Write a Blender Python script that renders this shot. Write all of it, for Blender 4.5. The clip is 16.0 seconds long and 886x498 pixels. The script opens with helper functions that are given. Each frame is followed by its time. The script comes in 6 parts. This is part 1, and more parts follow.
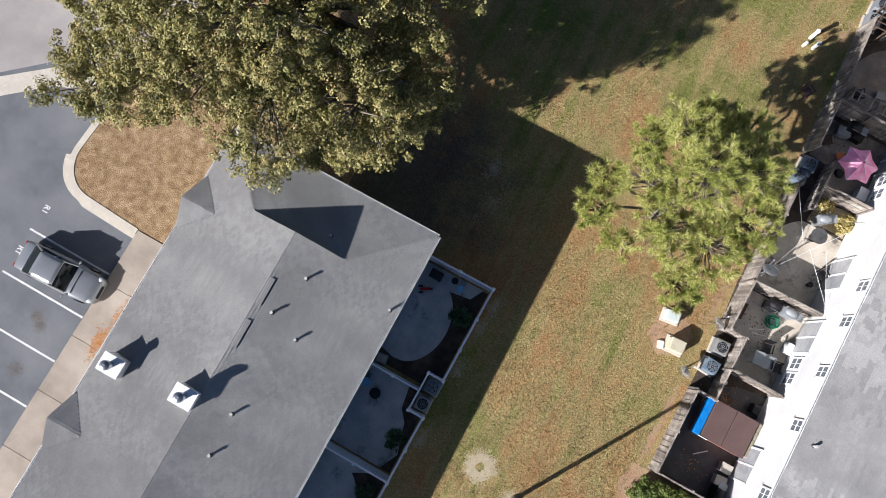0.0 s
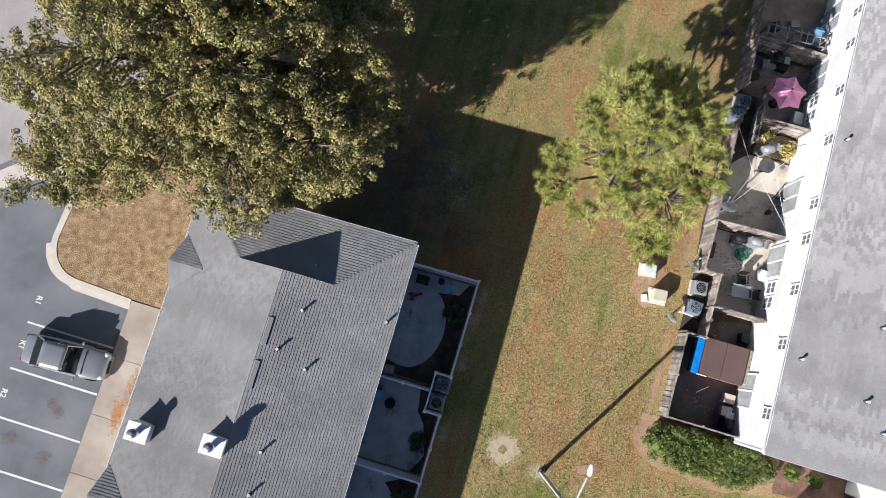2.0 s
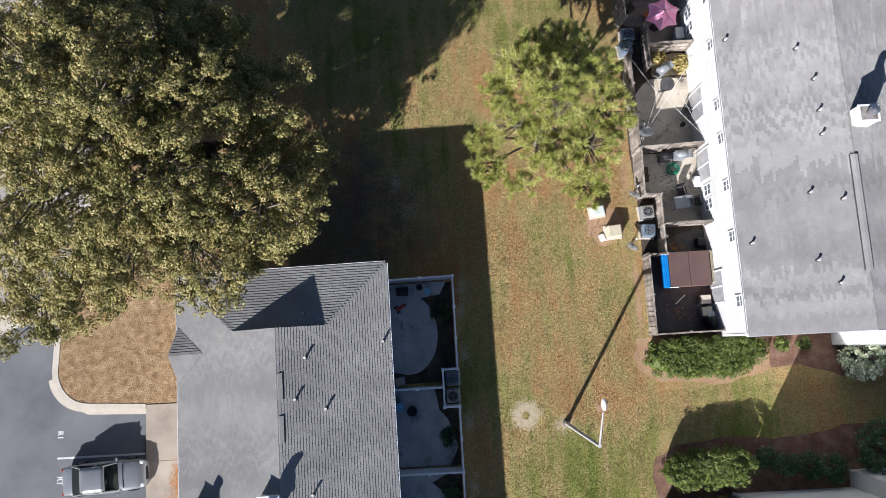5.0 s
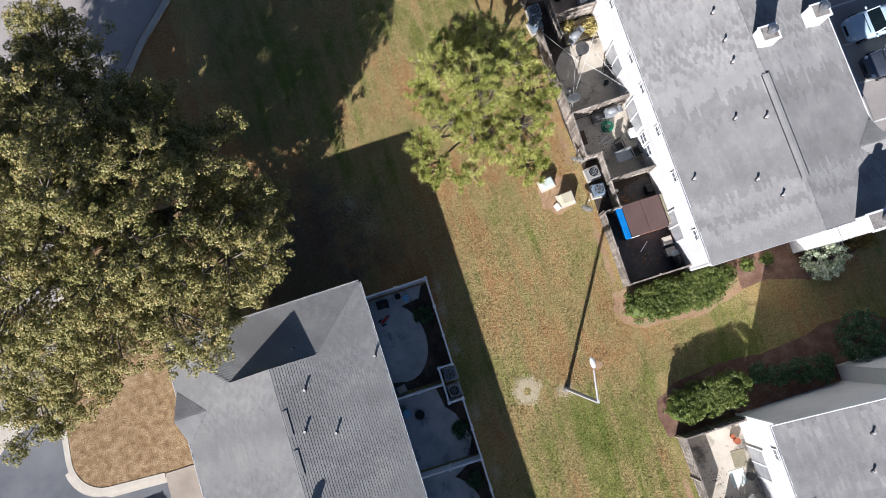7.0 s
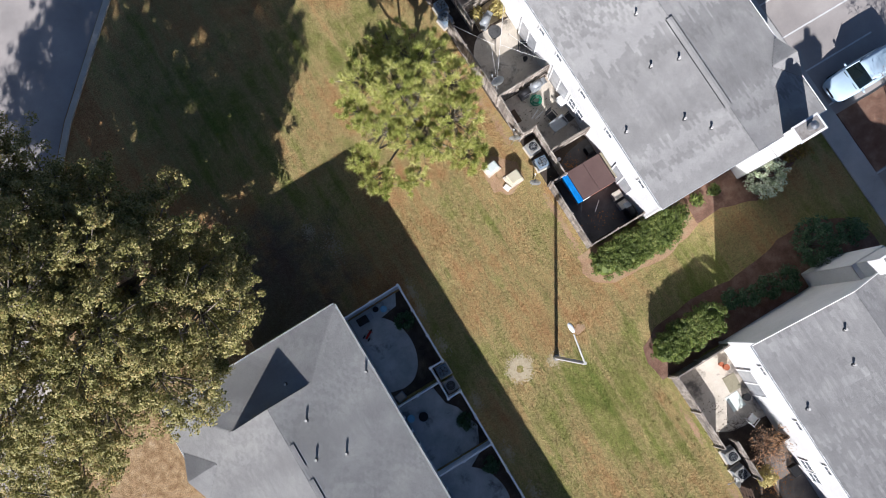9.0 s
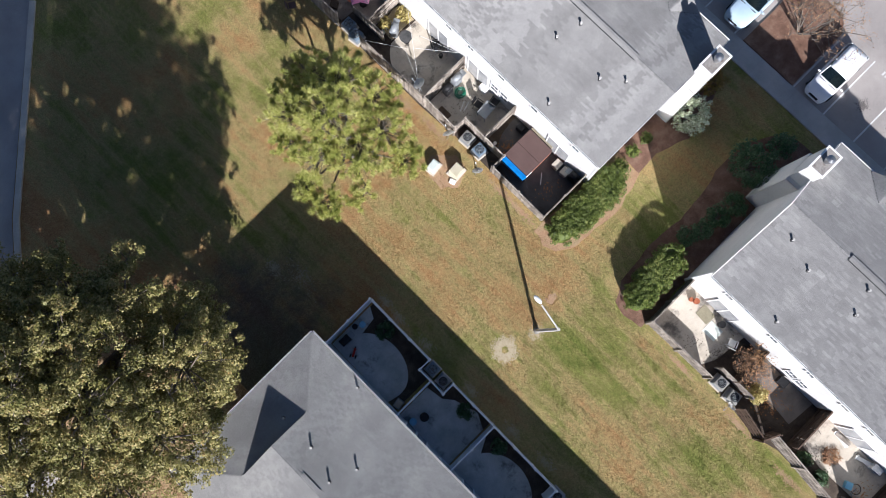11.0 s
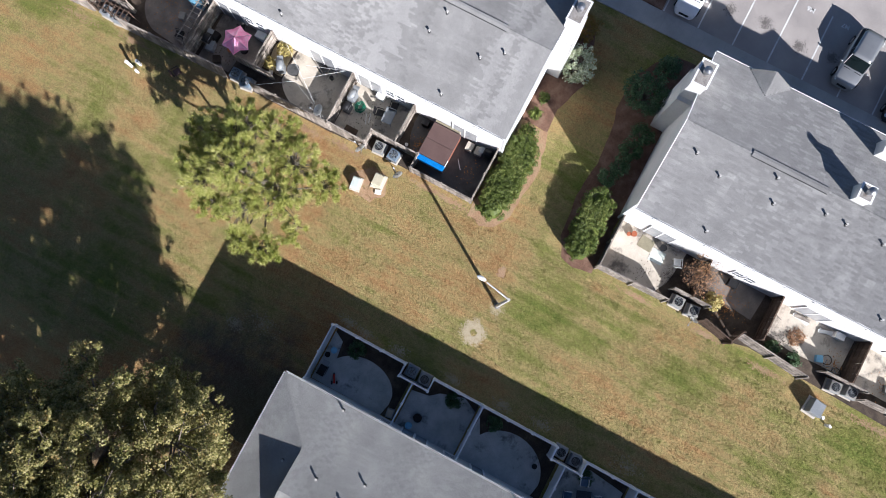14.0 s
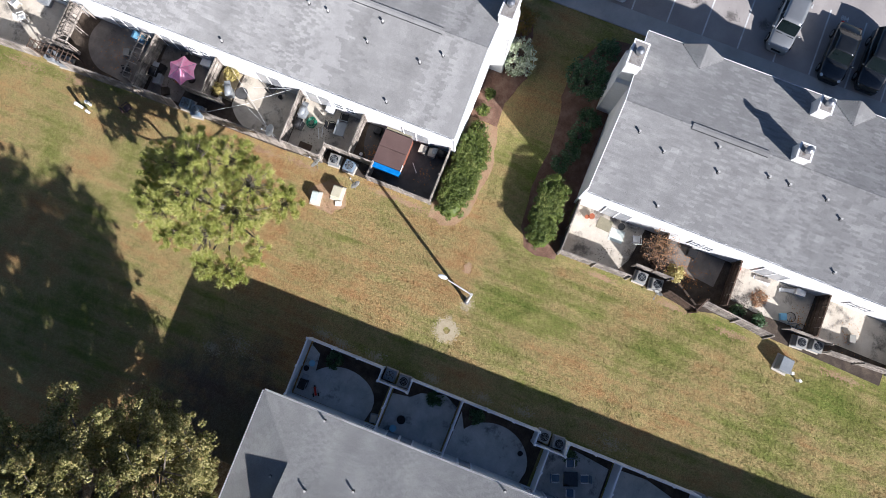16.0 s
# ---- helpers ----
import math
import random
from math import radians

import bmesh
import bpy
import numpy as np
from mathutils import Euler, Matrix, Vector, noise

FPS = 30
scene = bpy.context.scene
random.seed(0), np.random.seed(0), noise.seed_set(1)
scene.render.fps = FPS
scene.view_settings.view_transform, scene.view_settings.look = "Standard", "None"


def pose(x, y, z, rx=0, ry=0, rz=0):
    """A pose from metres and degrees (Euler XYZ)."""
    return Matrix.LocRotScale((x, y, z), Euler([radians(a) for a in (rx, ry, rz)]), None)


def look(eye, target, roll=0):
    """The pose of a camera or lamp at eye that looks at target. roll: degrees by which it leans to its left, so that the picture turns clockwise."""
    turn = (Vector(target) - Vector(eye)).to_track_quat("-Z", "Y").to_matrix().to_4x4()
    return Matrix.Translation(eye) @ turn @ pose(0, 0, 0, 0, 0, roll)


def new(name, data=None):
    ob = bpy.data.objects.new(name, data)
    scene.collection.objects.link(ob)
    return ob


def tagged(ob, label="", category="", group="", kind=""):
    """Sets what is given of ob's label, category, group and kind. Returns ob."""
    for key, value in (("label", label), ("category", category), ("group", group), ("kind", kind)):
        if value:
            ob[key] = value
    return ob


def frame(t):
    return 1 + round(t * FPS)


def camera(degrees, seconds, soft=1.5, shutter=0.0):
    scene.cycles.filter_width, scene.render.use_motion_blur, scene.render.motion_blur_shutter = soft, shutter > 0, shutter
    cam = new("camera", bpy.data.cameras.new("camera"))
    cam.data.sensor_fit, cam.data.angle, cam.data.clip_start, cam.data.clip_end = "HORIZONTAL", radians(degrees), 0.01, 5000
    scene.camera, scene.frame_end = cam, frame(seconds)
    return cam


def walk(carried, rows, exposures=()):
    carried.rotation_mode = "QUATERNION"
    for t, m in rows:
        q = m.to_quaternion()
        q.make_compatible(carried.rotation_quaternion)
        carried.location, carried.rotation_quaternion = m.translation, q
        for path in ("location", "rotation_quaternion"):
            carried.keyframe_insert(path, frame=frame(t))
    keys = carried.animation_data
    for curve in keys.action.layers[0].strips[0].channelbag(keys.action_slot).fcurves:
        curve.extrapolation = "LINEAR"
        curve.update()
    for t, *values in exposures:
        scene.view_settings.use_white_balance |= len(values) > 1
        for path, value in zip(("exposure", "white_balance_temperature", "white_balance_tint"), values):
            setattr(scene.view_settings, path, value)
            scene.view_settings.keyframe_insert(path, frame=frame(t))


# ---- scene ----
# Axes: y runs along the three rows of houses, x across them, the lamp post stands at the origin.
cam = camera(64.9, 16.0, 0.9)
ROWS = [
    (0, -6.984, 4.975, 37.734, 8.164, 0.025, 29.173),
    (0.5, -6.908, 4.936, 38.201, 8.211, 0.116, 26.281),
    (1, -6.872, 4.916, 38.644, 8.237, 0.186, 23.164),
    (1.5, -6.854, 4.900, 39.092, 8.231, 0.232, 19.964),
    (2, -6.868, 4.901, 39.517, 8.193, 0.257, 16.567),
    (2.5, -6.882, 4.906, 39.966, 8.130, 0.281, 13.177),
    (3, -6.868, 4.933, 40.403, 8.054, 0.315, 9.840),
    (3.5, -6.825, 4.960, 40.792, 7.978, 0.364, 6.159),
    (4, -6.775, 4.984, 41.217, 7.913, 0.419, 3.190),
    (6.5, -5.926, 4.802, 43.081, 7.670, 0.861, -13.952),
    (7, -5.788, 4.788, 43.378, 7.585, 0.782, -17.362),
    (7.5, -5.656, 4.753, 43.670, 7.488, 0.702, -20.697),
    (8, -5.496, 4.721, 43.959, 7.376, 0.625, -24.174),
    (8.5, -5.308, 4.680, 44.148, 7.254, 0.547, -27.598),
    (11, -4.223, 3.700, 45.634, 7.109, 0.588, -44.561),
    (11.5, -3.989, 3.381, 45.920, 7.066, 0.645, -47.892),
    (12, -3.758, 3.137, 46.171, 7.016, 0.667, -51.359),
    (12.5, -3.568, 2.852, 46.411, 6.958, 0.640, -54.703),
    (13, -3.441, 2.580, 46.711, 6.894, 0.589, -57.950),
    (13.5, -3.248, 2.320, 46.922, 6.842, 0.511, -60.257),
    (14, -3.088, 2.059, 47.165, 6.806, 0.443, -61.744),
    (14.5, -2.913, 1.750, 47.386, 6.779, 0.372, -63.160),
    (15, -2.747, 1.412, 47.571, 6.748, 0.304, -64.706),
    (15.5, -2.593, 1.007, 47.816, 6.752, 0.284, -66.384),
    (16, -2.424, 0.520, 48.061, 6.785, 0.297, -68.309),
]
walk(cam, [(t, pose(x, y, z, rx, ry, rz)) for t, x, y, z, rx, ry, rz in ROWS], [(0.0, 0.98, 5200, 16), (8.0, 1.00, 5150, 16), (12.0, 1.07, 5120, 16), (16.0, 1.11, 5100, 16)])

# ---- light: low winter sun and a clear sky ----
SUN_ELEV, SUN_DIR = 27.8, (0.528, 0.849)  # the way that the shadows fall on the ground
world = bpy.data.worlds.new("sky")
scene.world = world
world.use_nodes = True
wn = world.node_tree
sky = wn.nodes.new("ShaderNodeTexSky")
sky.sky_type, sky.sun_disc = "NISHITA", False
sky.sun_elevation = radians(SUN_ELEV)
sky.sun_rotation = math.atan2(-SUN_DIR[0], -SUN_DIR[1])
wn.links.new(sky.outputs[0], wn.nodes["Background"].inputs[0])
wn.nodes["Background"].inputs[1].default_value = 0.029
sun = new("sun", bpy.data.lights.new("sun", "SUN"))
sun.data.energy, sun.data.angle, sun.data.color = 5.0, radians(0.53), (1.0, 0.86, 0.67)
_drop = math.tan(radians(SUN_ELEV))
sun.matrix_world = look((-SUN_DIR[0] * 60, -SUN_DIR[1] * 60, _drop * 60), (0, 0, 0))

# ---- materials ----
def lin(c):
    """A base colour from 0..255 screen values."""
    return tuple((v / 255 / 12.92 if v < 10.3 else ((v / 255 + 0.055) / 1.055) ** 2.4) for v in c) + (1.0,)


def surf(name, cols, scale=1.0, rough=0.85, fine=20.0, grain=0.25, bump=0.3, metal=0.0, island=0.0, obj=0.0, spec=0.3, dist=0.02, stain=None, coat=0.0, blocks=None, matt=0.0):
    """A surface with coarse patches between its colours, fine grain and relief; island/obj vary it piece by piece."""
    m = bpy.data.materials.new(name)
    m.use_nodes = True
    t = m.node_tree
    n, l = t.nodes, t.links
    b = n["Principled BSDF"]
    b.inputs["Roughness"].default_value, b.inputs["Metallic"].default_value = rough, metal
    b.inputs["Specular IOR Level"].default_value = spec
    b.inputs["Coat Weight"].default_value = coat
    b.inputs["Diffuse Roughness"].default_value = matt
    geo = n.new("ShaderNodeNewGeometry")
    a = n.new("ShaderNodeTexNoise")
    a.inputs["Scale"].default_value, a.inputs["Detail"].default_value, a.inputs["Roughness"].default_value = scale, 6, 0.62
    l.new(geo.outputs["Position"], a.inputs["Vector"])
    r = n.new("ShaderNodeValToRGB")
    r.color_ramp.elements.remove(r.color_ramp.elements[0])
    for k, c in enumerate(cols):
        p = 0.5 if len(cols) == 1 else 0.32 + 0.36 * k / (len(cols) - 1)
        e = r.color_ramp.elements[0] if k == 0 else r.color_ramp.elements.new(p)
        e.position, e.color = p, lin(c)
    l.new(a.outputs["Fac"], r.inputs["Fac"])
    f = n.new("ShaderNodeTexNoise")
    f.inputs["Scale"].default_value, f.inputs["Detail"].default_value = fine, 3
    l.new(geo.outputs["Position"], f.inputs["Vector"])
    mr = n.new("ShaderNodeMapRange")
    mr.inputs["From Min"].default_value, mr.inputs["From Max"].default_value = 0.3, 0.7
    mr.inputs["To Min"].default_value, mr.inputs["To Max"].default_value = 1 - grain, 1 + grain
    l.new(f.outputs["Fac"], mr.inputs["Value"])
    val = mr.outputs["Result"]
    for source, amount in ((geo.outputs["Random Per Island"], island), (None, obj)):
        if not amount:
            continue
        if source is None:
            source = n.new("ShaderNodeObjectInfo").outputs["Random"]
        q = n.new("ShaderNodeMapRange")
        q.inputs["To Min"].default_value, q.inputs["To Max"].default_value = 1 - amount, 1 + amount
        l.new(source, q.inputs["Value"])
        w = n.new("ShaderNodeMath")
        w.operation = "MULTIPLY"
        l.new(q.outputs["Result"], w.inputs[0])
        l.new(val, w.inputs[1])
        val = w.outputs[0]
    col = r.outputs["Color"]
    if stain:
        s = n.new("ShaderNodeTexNoise")
        s.inputs["Scale"].default_value, s.inputs["Detail"].default_value, s.inputs["Roughness"].default_value = stain[0], 8, 0.7
        l.new(geo.outputs["Position"], s.inputs["Vector"])
        if blocks:  # repaired patches follow the courses
            g = n.new("ShaderNodeVectorMath")
            g.operation = "SNAP"
            g.inputs[1].default_value = (*blocks, 50.0)
            l.new(geo.outputs["Position"], g.inputs[0])
            l.new(g.outputs["Vector"], s.inputs["Vector"])
        k = n.new("ShaderNodeMapRange")
        k.inputs["From Min"].default_value, k.inputs["From Max"].default_value = stain[1], stain[1] + 0.12
        l.new(s.outputs["Fac"], k.inputs["Value"])
        x = n.new("ShaderNodeMix")
        x.data_type = "RGBA"
        x.inputs["B"].default_value = lin(stain[2])
        l.new(k.outputs["Result"], x.inputs["Factor"])
        l.new(col, x.inputs["A"])
        col = x.outputs["Result"]
    h = n.new("ShaderNodeHueSaturation")
    l.new(val, h.inputs["Value"])
    l.new(col, h.inputs["Color"])
    l.new(h.outputs["Color"], b.inputs["Base Color"])
    if bump:
        u = n.new("ShaderNodeBump")
        u.inputs["Strength"].default_value, u.inputs["Distance"].default_value = bump, dist
        l.new(f.outputs["Fac"], u.inputs["Height"])
        l.new(u.outputs["Normal"], b.inputs["Normal"])
    return m


def leafy(name, cols, shine=0.45, through_light=0.25):
    """Leaves: each one with its own tint, a little light passing through."""
    m = bpy.data.materials.new(name)
    m.use_nodes = True
    t = m.node_tree
    n, l = t.nodes, t.links
    b = n["Principled BSDF"]
    b.inputs["Roughness"].default_value, b.inputs["Specular IOR Level"].default_value = shine + 0.12, 0.3
    geo = n.new("ShaderNodeNewGeometry")
    a = n.new("ShaderNodeTexNoise")
    a.inputs["Scale"].default_value, a.inputs["Detail"].default_value = 0.8, 4
    l.new(geo.outputs["Position"], a.inputs["Vector"])
    mix = n.new("ShaderNodeMath")
    mix.operation = "MULTIPLY_ADD"
    mix.inputs[1].default_value = 0.42
    l.new(geo.outputs["Random Per Island"], mix.inputs[0])
    half = n.new("ShaderNodeMath")
    half.operation = "MULTIPLY"
    half.inputs[1].default_value = 0.62
    l.new(a.outputs["Fac"], half.inputs[0])
    l.new(half.outputs[0], mix.inputs[2])
    r = n.new("ShaderNodeValToRGB")
    for k, c in enumerate(cols):
        p = 0.1 + 0.8 * k / (len(cols) - 1)
        e = r.color_ramp.elements[k] if k < 2 else r.color_ramp.elements.new(p)
        e.position, e.color = p, lin(c)
    l.new(mix.outputs[0], r.inputs["Fac"])
    l.new(r.outputs["Color"], b.inputs["Base Color"])
    tr = n.new("ShaderNodeBsdfTranslucent")
    l.new(r.outputs["Color"], tr.inputs["Color"])
    ms = n.new("ShaderNodeMixShader")
    ms.inputs[0].default_value = through_light
    l.new(b.outputs[0], ms.inputs[1])
    l.new(tr.outputs[0], ms.inputs[2])
    l.new(ms.outputs[0], n["Material Output"].inputs["Surface"])
    return m


def clear(name, tint, rough=0.05):
    """Dark tinted glass."""
    m = bpy.data.materials.new(name)
    m.use_nodes = True
    b = m.node_tree.nodes["Principled BSDF"]
    b.inputs["Base Color"].default_value = lin(tint)
    b.inputs["Roughness"].default_value, b.inputs["IOR"].default_value = rough, 1.5
    b.inputs["Transmission Weight"].default_value = 0.35
    b.inputs["Specular IOR Level"].default_value = 0.6
    return m


M = {
    "shingle_a": surf("grey_shingle", [(146, 145, 141), (157, 156, 152), (170, 169, 163)], 0.35, 0.9, 24, 0.2, 0.5, island=0.07, matt=1.0, stain=(0.3, 0.6, (141, 140, 136))),
    "shingle_b": surf("blue_grey_shingle", [(139, 138, 135), (147, 146, 143), (157, 156, 152)], 0.8, 0.9, 24, 0.16, 0.5, island=0.17, matt=1.0, stain=(2.2, 0.6, (132, 131, 129)), blocks=(0.14, 0.5)),
    "shingle_c": surf("patched_shingle", [(143, 142, 139), (151, 150, 147), (162, 161, 157)], 0.7, 0.9, 24, 0.16, 0.5, island=0.17, matt=1.0, stain=(0.45, 0.57, (174, 173, 169)), blocks=(0.28, 0.5)),
    "leaf_litter": surf("fallen_leaves", [(150, 96, 50), (176, 126, 72), (134, 84, 44)], 5.0, 0.9, 20, 0.3, 0.2, island=0.3),
    "stain": surf("oil_stain", [(92, 88, 84), (112, 107, 102)], 3.0, 0.8, 20, 0.2, 0.1, island=0.2),
    "deck": surf("roof_deck", [(70, 70, 70), (84, 84, 84)], 0.8),
    "white": surf("white_paint", [(226, 226, 224), (238, 238, 236)], 0.7, 0.55, 14, 0.04, 0.08),
    "siding": surf("white_siding", [(204, 204, 200), (220, 219, 215)], 0.5, 0.6, 9, 0.05, 0.1),
    "vinyl": surf("white_vinyl", [(226, 230, 234), (240, 242, 244)], 0.6, 0.35, 12, 0.04, 0.05, spec=0.5),
    "trim": surf("white_trim", [(222, 222, 220), (236, 236, 234)], 0.8, 0.5, 20, 0.05, 0.05),
    "metal": surf("galvanised_metal", [(150, 152, 154), (178, 180, 182)], 2.0, 0.35, 25, 0.1, 0.1, metal=0.85),
    "pipe": surf("pale_vent_pipe", [(176, 174, 168), (204, 202, 196)], 3.0, 0.6, 30, 0.1),
    "lead": surf("vent_pipe", [(60, 60, 60), (88, 88, 87)], 3.0, 0.6, 30, 0.1),
    "cap": surf("stained_cap", [(120, 116, 110), (150, 146, 140), (105, 96, 86)], 2.5, 0.7, 20, 0.15),
    "asphalt": surf("asphalt", [(92, 95, 98), (110, 112, 114), (122, 123, 124)], 0.22, 0.92, 45, 0.16, 0.5, stain=(0.5, 0.66, (70, 66, 62))),
    "asphalt_light": surf("worn_asphalt", [(146, 141, 136), (160, 154, 148), (172, 166, 159)], 0.3, 0.92, 45, 0.14, 0.5, stain=(0.8, 0.68, (92, 84, 78))),
    "line": surf("road_paint", [(190, 190, 186), (222, 222, 218)], 2.0, 0.7, 30, 0.12),
    "concrete": surf("tan_concrete", [(144, 134, 120), (160, 149, 134), (172, 162, 146)], 0.5, 0.9, 30, 0.1, 0.3, stain=(0.9, 0.68, (128, 112, 92)), obj=0.05),
    "concrete_cool": surf("grey_concrete", [(158, 157, 152), (172, 171, 166), (184, 182, 176)], 0.5, 0.9, 30, 0.1, 0.3, stain=(0.9, 0.7, (126, 122, 116)), obj=0.04),
    "kerb": surf("kerb_concrete", [(182, 174, 158), (200, 193, 178)], 1.2, 0.9, 30, 0.12, 0.3, stain=(1.2, 0.64, (146, 132, 112))),
    "patio": surf("patio_concrete", [(176, 167, 150), (194, 185, 168), (206, 198, 182)], 0.7, 0.9, 25, 0.12, 0.3, stain=(0.6, 0.52, (108, 103, 96))),
    # dark concrete: the fences' shade is put into the slab's colour
    "patio_dark": surf("shade_toned_concrete", [(70, 69, 69), (84, 83, 82), (100, 98, 95)], 0.7, 0.85, 25, 0.12, 0.3, stain=(0.6, 0.6, (58, 56, 56))),
    "patio_mid": surf("brown_grey_concrete", [(104, 98, 92), (122, 115, 107), (142, 134, 124)], 0.8, 0.88, 25, 0.14, 0.3, stain=(0.7, 0.57, (82, 77, 72))),
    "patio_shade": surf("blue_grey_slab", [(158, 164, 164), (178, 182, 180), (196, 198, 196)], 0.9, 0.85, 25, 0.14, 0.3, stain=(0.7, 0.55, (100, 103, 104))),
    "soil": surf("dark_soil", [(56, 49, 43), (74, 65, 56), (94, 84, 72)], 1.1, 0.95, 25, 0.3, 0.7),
    "mulch": surf("red_mulch", [(98, 74, 60), (116, 90, 74), (136, 112, 94)], 1.3, 0.95, 28, 0.35, 0.8),
    "straw": surf("pine_straw", [(118, 94, 66), (146, 122, 88), (168, 146, 112)], 2.6, 0.95, 18, 0.6, 0.9, stain=(0.9, 0.62, (180, 162, 136)), dist=0.05),
    "earth": surf("bare_earth", [(148, 118, 90), (162, 134, 104), (152, 134, 102)], 1.4, 0.95, 16, 0.3, 0.6),
    "sand": surf("bare_sand", [(160, 147, 116), (176, 164, 136), (156, 141, 110)], 1.8, 0.95, 25, 0.2, 0.5),
    "wood_grey": surf("weathered_wood", [(104, 97, 89), (136, 128, 118), (170, 162, 150)], 1.6, 0.9, 30, 0.3, 0.5, obj=0.34, island=0.1),
    "wood_brown": surf("brown_wood", [(74, 60, 50), (98, 82, 68)], 3.0, 0.85, 30, 0.25, 0.5, obj=0.2),
    "bark": surf("bark", [(82, 74, 64), (108, 100, 90), (132, 126, 116)], 3.0, 0.95, 16, 0.3, 0.9),
    "oak": leafy("oak_leaves", [(60, 69, 33), (95, 98, 48), (133, 128, 70), (170, 161, 106), (170, 124, 62)], 0.36, 0.22),
    "pine": leafy("pine_needles", [(96, 112, 48), (154, 164, 76), (208, 206, 124), (238, 232, 178)], 0.45, 0.45),
    "hedge": leafy("hedge_leaves", [(46, 58, 22), (74, 88, 34), (110, 122, 54), (158, 162, 92)], 0.35, 0.22),
    "bush_white": leafy("variegated_leaves", [(92, 112, 72), (160, 172, 132), (212, 216, 188), (226, 228, 206)], 0.5, 0.2),
    "bush_orange": leafy("autumn_leaves", [(84, 88, 40), (122, 108, 52), (146, 118, 62), (156, 98, 54)], 0.5, 0.25),
    "bush_dark": leafy("camellia_leaves", [(36, 60, 34), (60, 88, 52), (96, 120, 80), (150, 164, 124)], 0.35, 0.2),
    "dry_yellow": leafy("dry_yellow_leaves", [(116, 108, 56), (160, 148, 84), (196, 182, 118), (214, 202, 146)], 0.6, 0.3),
    "twig": leafy("dry_twigs", [(118, 88, 64), (150, 116, 88), (178, 144, 110), (164, 124, 62)], 0.8, 0.1),
    "black": surf("black_plastic", [(24, 24, 25), (36, 36, 38)], 2.0, 0.5, 25, 0.15, 0.1),
    "rubber": surf("tyre_rubber", [(24, 24, 25), (34, 34, 35)], 3.0, 0.85, 30, 0.1, 0.2),
    "steel_grey": surf("grey_steel", [(136, 140, 142), (156, 160, 162)], 1.5, 0.5, 20, 0.08, 0.1, metal=0.3),
    "unit_beige": surf("beige_steel", [(128, 127, 121), (152, 150, 142)], 2.0, 0.5, 20, 0.08, 0.1),
    "unit_blue": surf("blue_grey_steel", [(96, 112, 128), (120, 136, 150)], 2.0, 0.5, 20, 0.1, 0.1),
    "fan": surf("dark_fan", [(22, 24, 28), (36, 40, 46)], 3.0, 0.6, 30, 0.1, 0.1),
    "box_white": surf("pale_green_steel", [(206, 214, 204), (222, 228, 218)], 1.5, 0.45, 20, 0.06, 0.1),
    "box_rust": surf("rusty_cream_steel", [(196, 188, 160), (212, 206, 182)], 1.5, 0.55, 20, 0.08, 0.1, stain=(1.6, 0.6, (168, 112, 62))),
    "cover": surf("brown_vinyl_cover", [(88, 70, 66), (98, 80, 75)], 0.9, 0.6, 18, 0.06, 0.1),
    "cedar": surf("red_cedar", [(124, 78, 60), (146, 94, 72)], 2.0, 0.7, 25, 0.2, 0.3),
    "tarp": surf("blue_tarp", [(28, 104, 176), (44, 124, 196)], 3.0, 0.4, 14, 0.1, 0.5),
    "pink": surf("pink_canvas", [(226, 128, 166), (236, 154, 188), (242, 190, 212)], 1.6, 0.8, 30, 0.08, 0.2),
    "plastic_white": surf("white_plastic", [(218, 218, 214), (236, 236, 232)], 2.0, 0.45, 20, 0.04, 0.05),
    "green_hose": surf("green_hose", [(30, 104, 78), (46, 128, 96)], 4.0, 0.5, 20, 0.1),
    "terracotta": surf("terracotta", [(150, 86, 58), (172, 106, 74)], 4.0, 0.8, 25, 0.1),
    "red": surf("red_plastic", [(170, 40, 34), (190, 56, 44)], 4.0, 0.5, 25, 0.1),
    "blue_plastic": surf("pale_blue_plastic", [(120, 176, 206), (150, 198, 222)], 3.0, 0.4, 20, 0.05),
    "mat": surf("woven_mat", [(134, 128, 106), (150, 144, 120)], 3.0, 0.95, 40, 0.2, 0.4),
    "blind": surf("drawn_blinds", [(150, 152, 154), (176, 178, 178)], 2.0, 0.25, 30, 0.1, 0.0, spec=0.6),
    "pane": surf("grey_window_pane", [(96, 102, 108), (118, 123, 128)], 2.0, 0.15, 30, 0.06, 0.0, spec=0.6),
    "glass": clear("window_glass", (34, 40, 46)),
    "carglass": clear("car_glass", (22, 32, 34)),
    "paint_silver": surf("silver_car_paint", [(148, 150, 150), (160, 162, 162)], 0.8, 0.28, 60, 0.05, 0.0, metal=0.55, spec=0.5, coat=0.6),
    "paint_white": surf("white_car_paint", [(224, 226, 228), (236, 237, 238)], 0.8, 0.25, 60, 0.02, 0.0, spec=0.5, coat=0.6),
    "paint_pale": surf("pale_blue_car_paint", [(168, 190, 206), (184, 204, 218)], 0.8, 0.25, 60, 0.03, 0.0, spec=0.5, coat=0.6),
    "paint_black": surf("black_car_paint", [(22, 24, 26), (32, 34, 36)], 0.8, 0.2, 60, 0.05, 0.0, spec=0.5, coat=0.8),
    "paint_slate": surf("slate_car_paint", [(74, 80, 90), (90, 96, 106)], 0.8, 0.25, 60, 0.05, 0.0, metal=0.4, spec=0.5, coat=0.7),
    "lamp_lens": surf("lamp_lens", [(200, 204, 206), (222, 226, 228)], 3.0, 0.15, 40, 0.05, 0.0, spec=0.6),
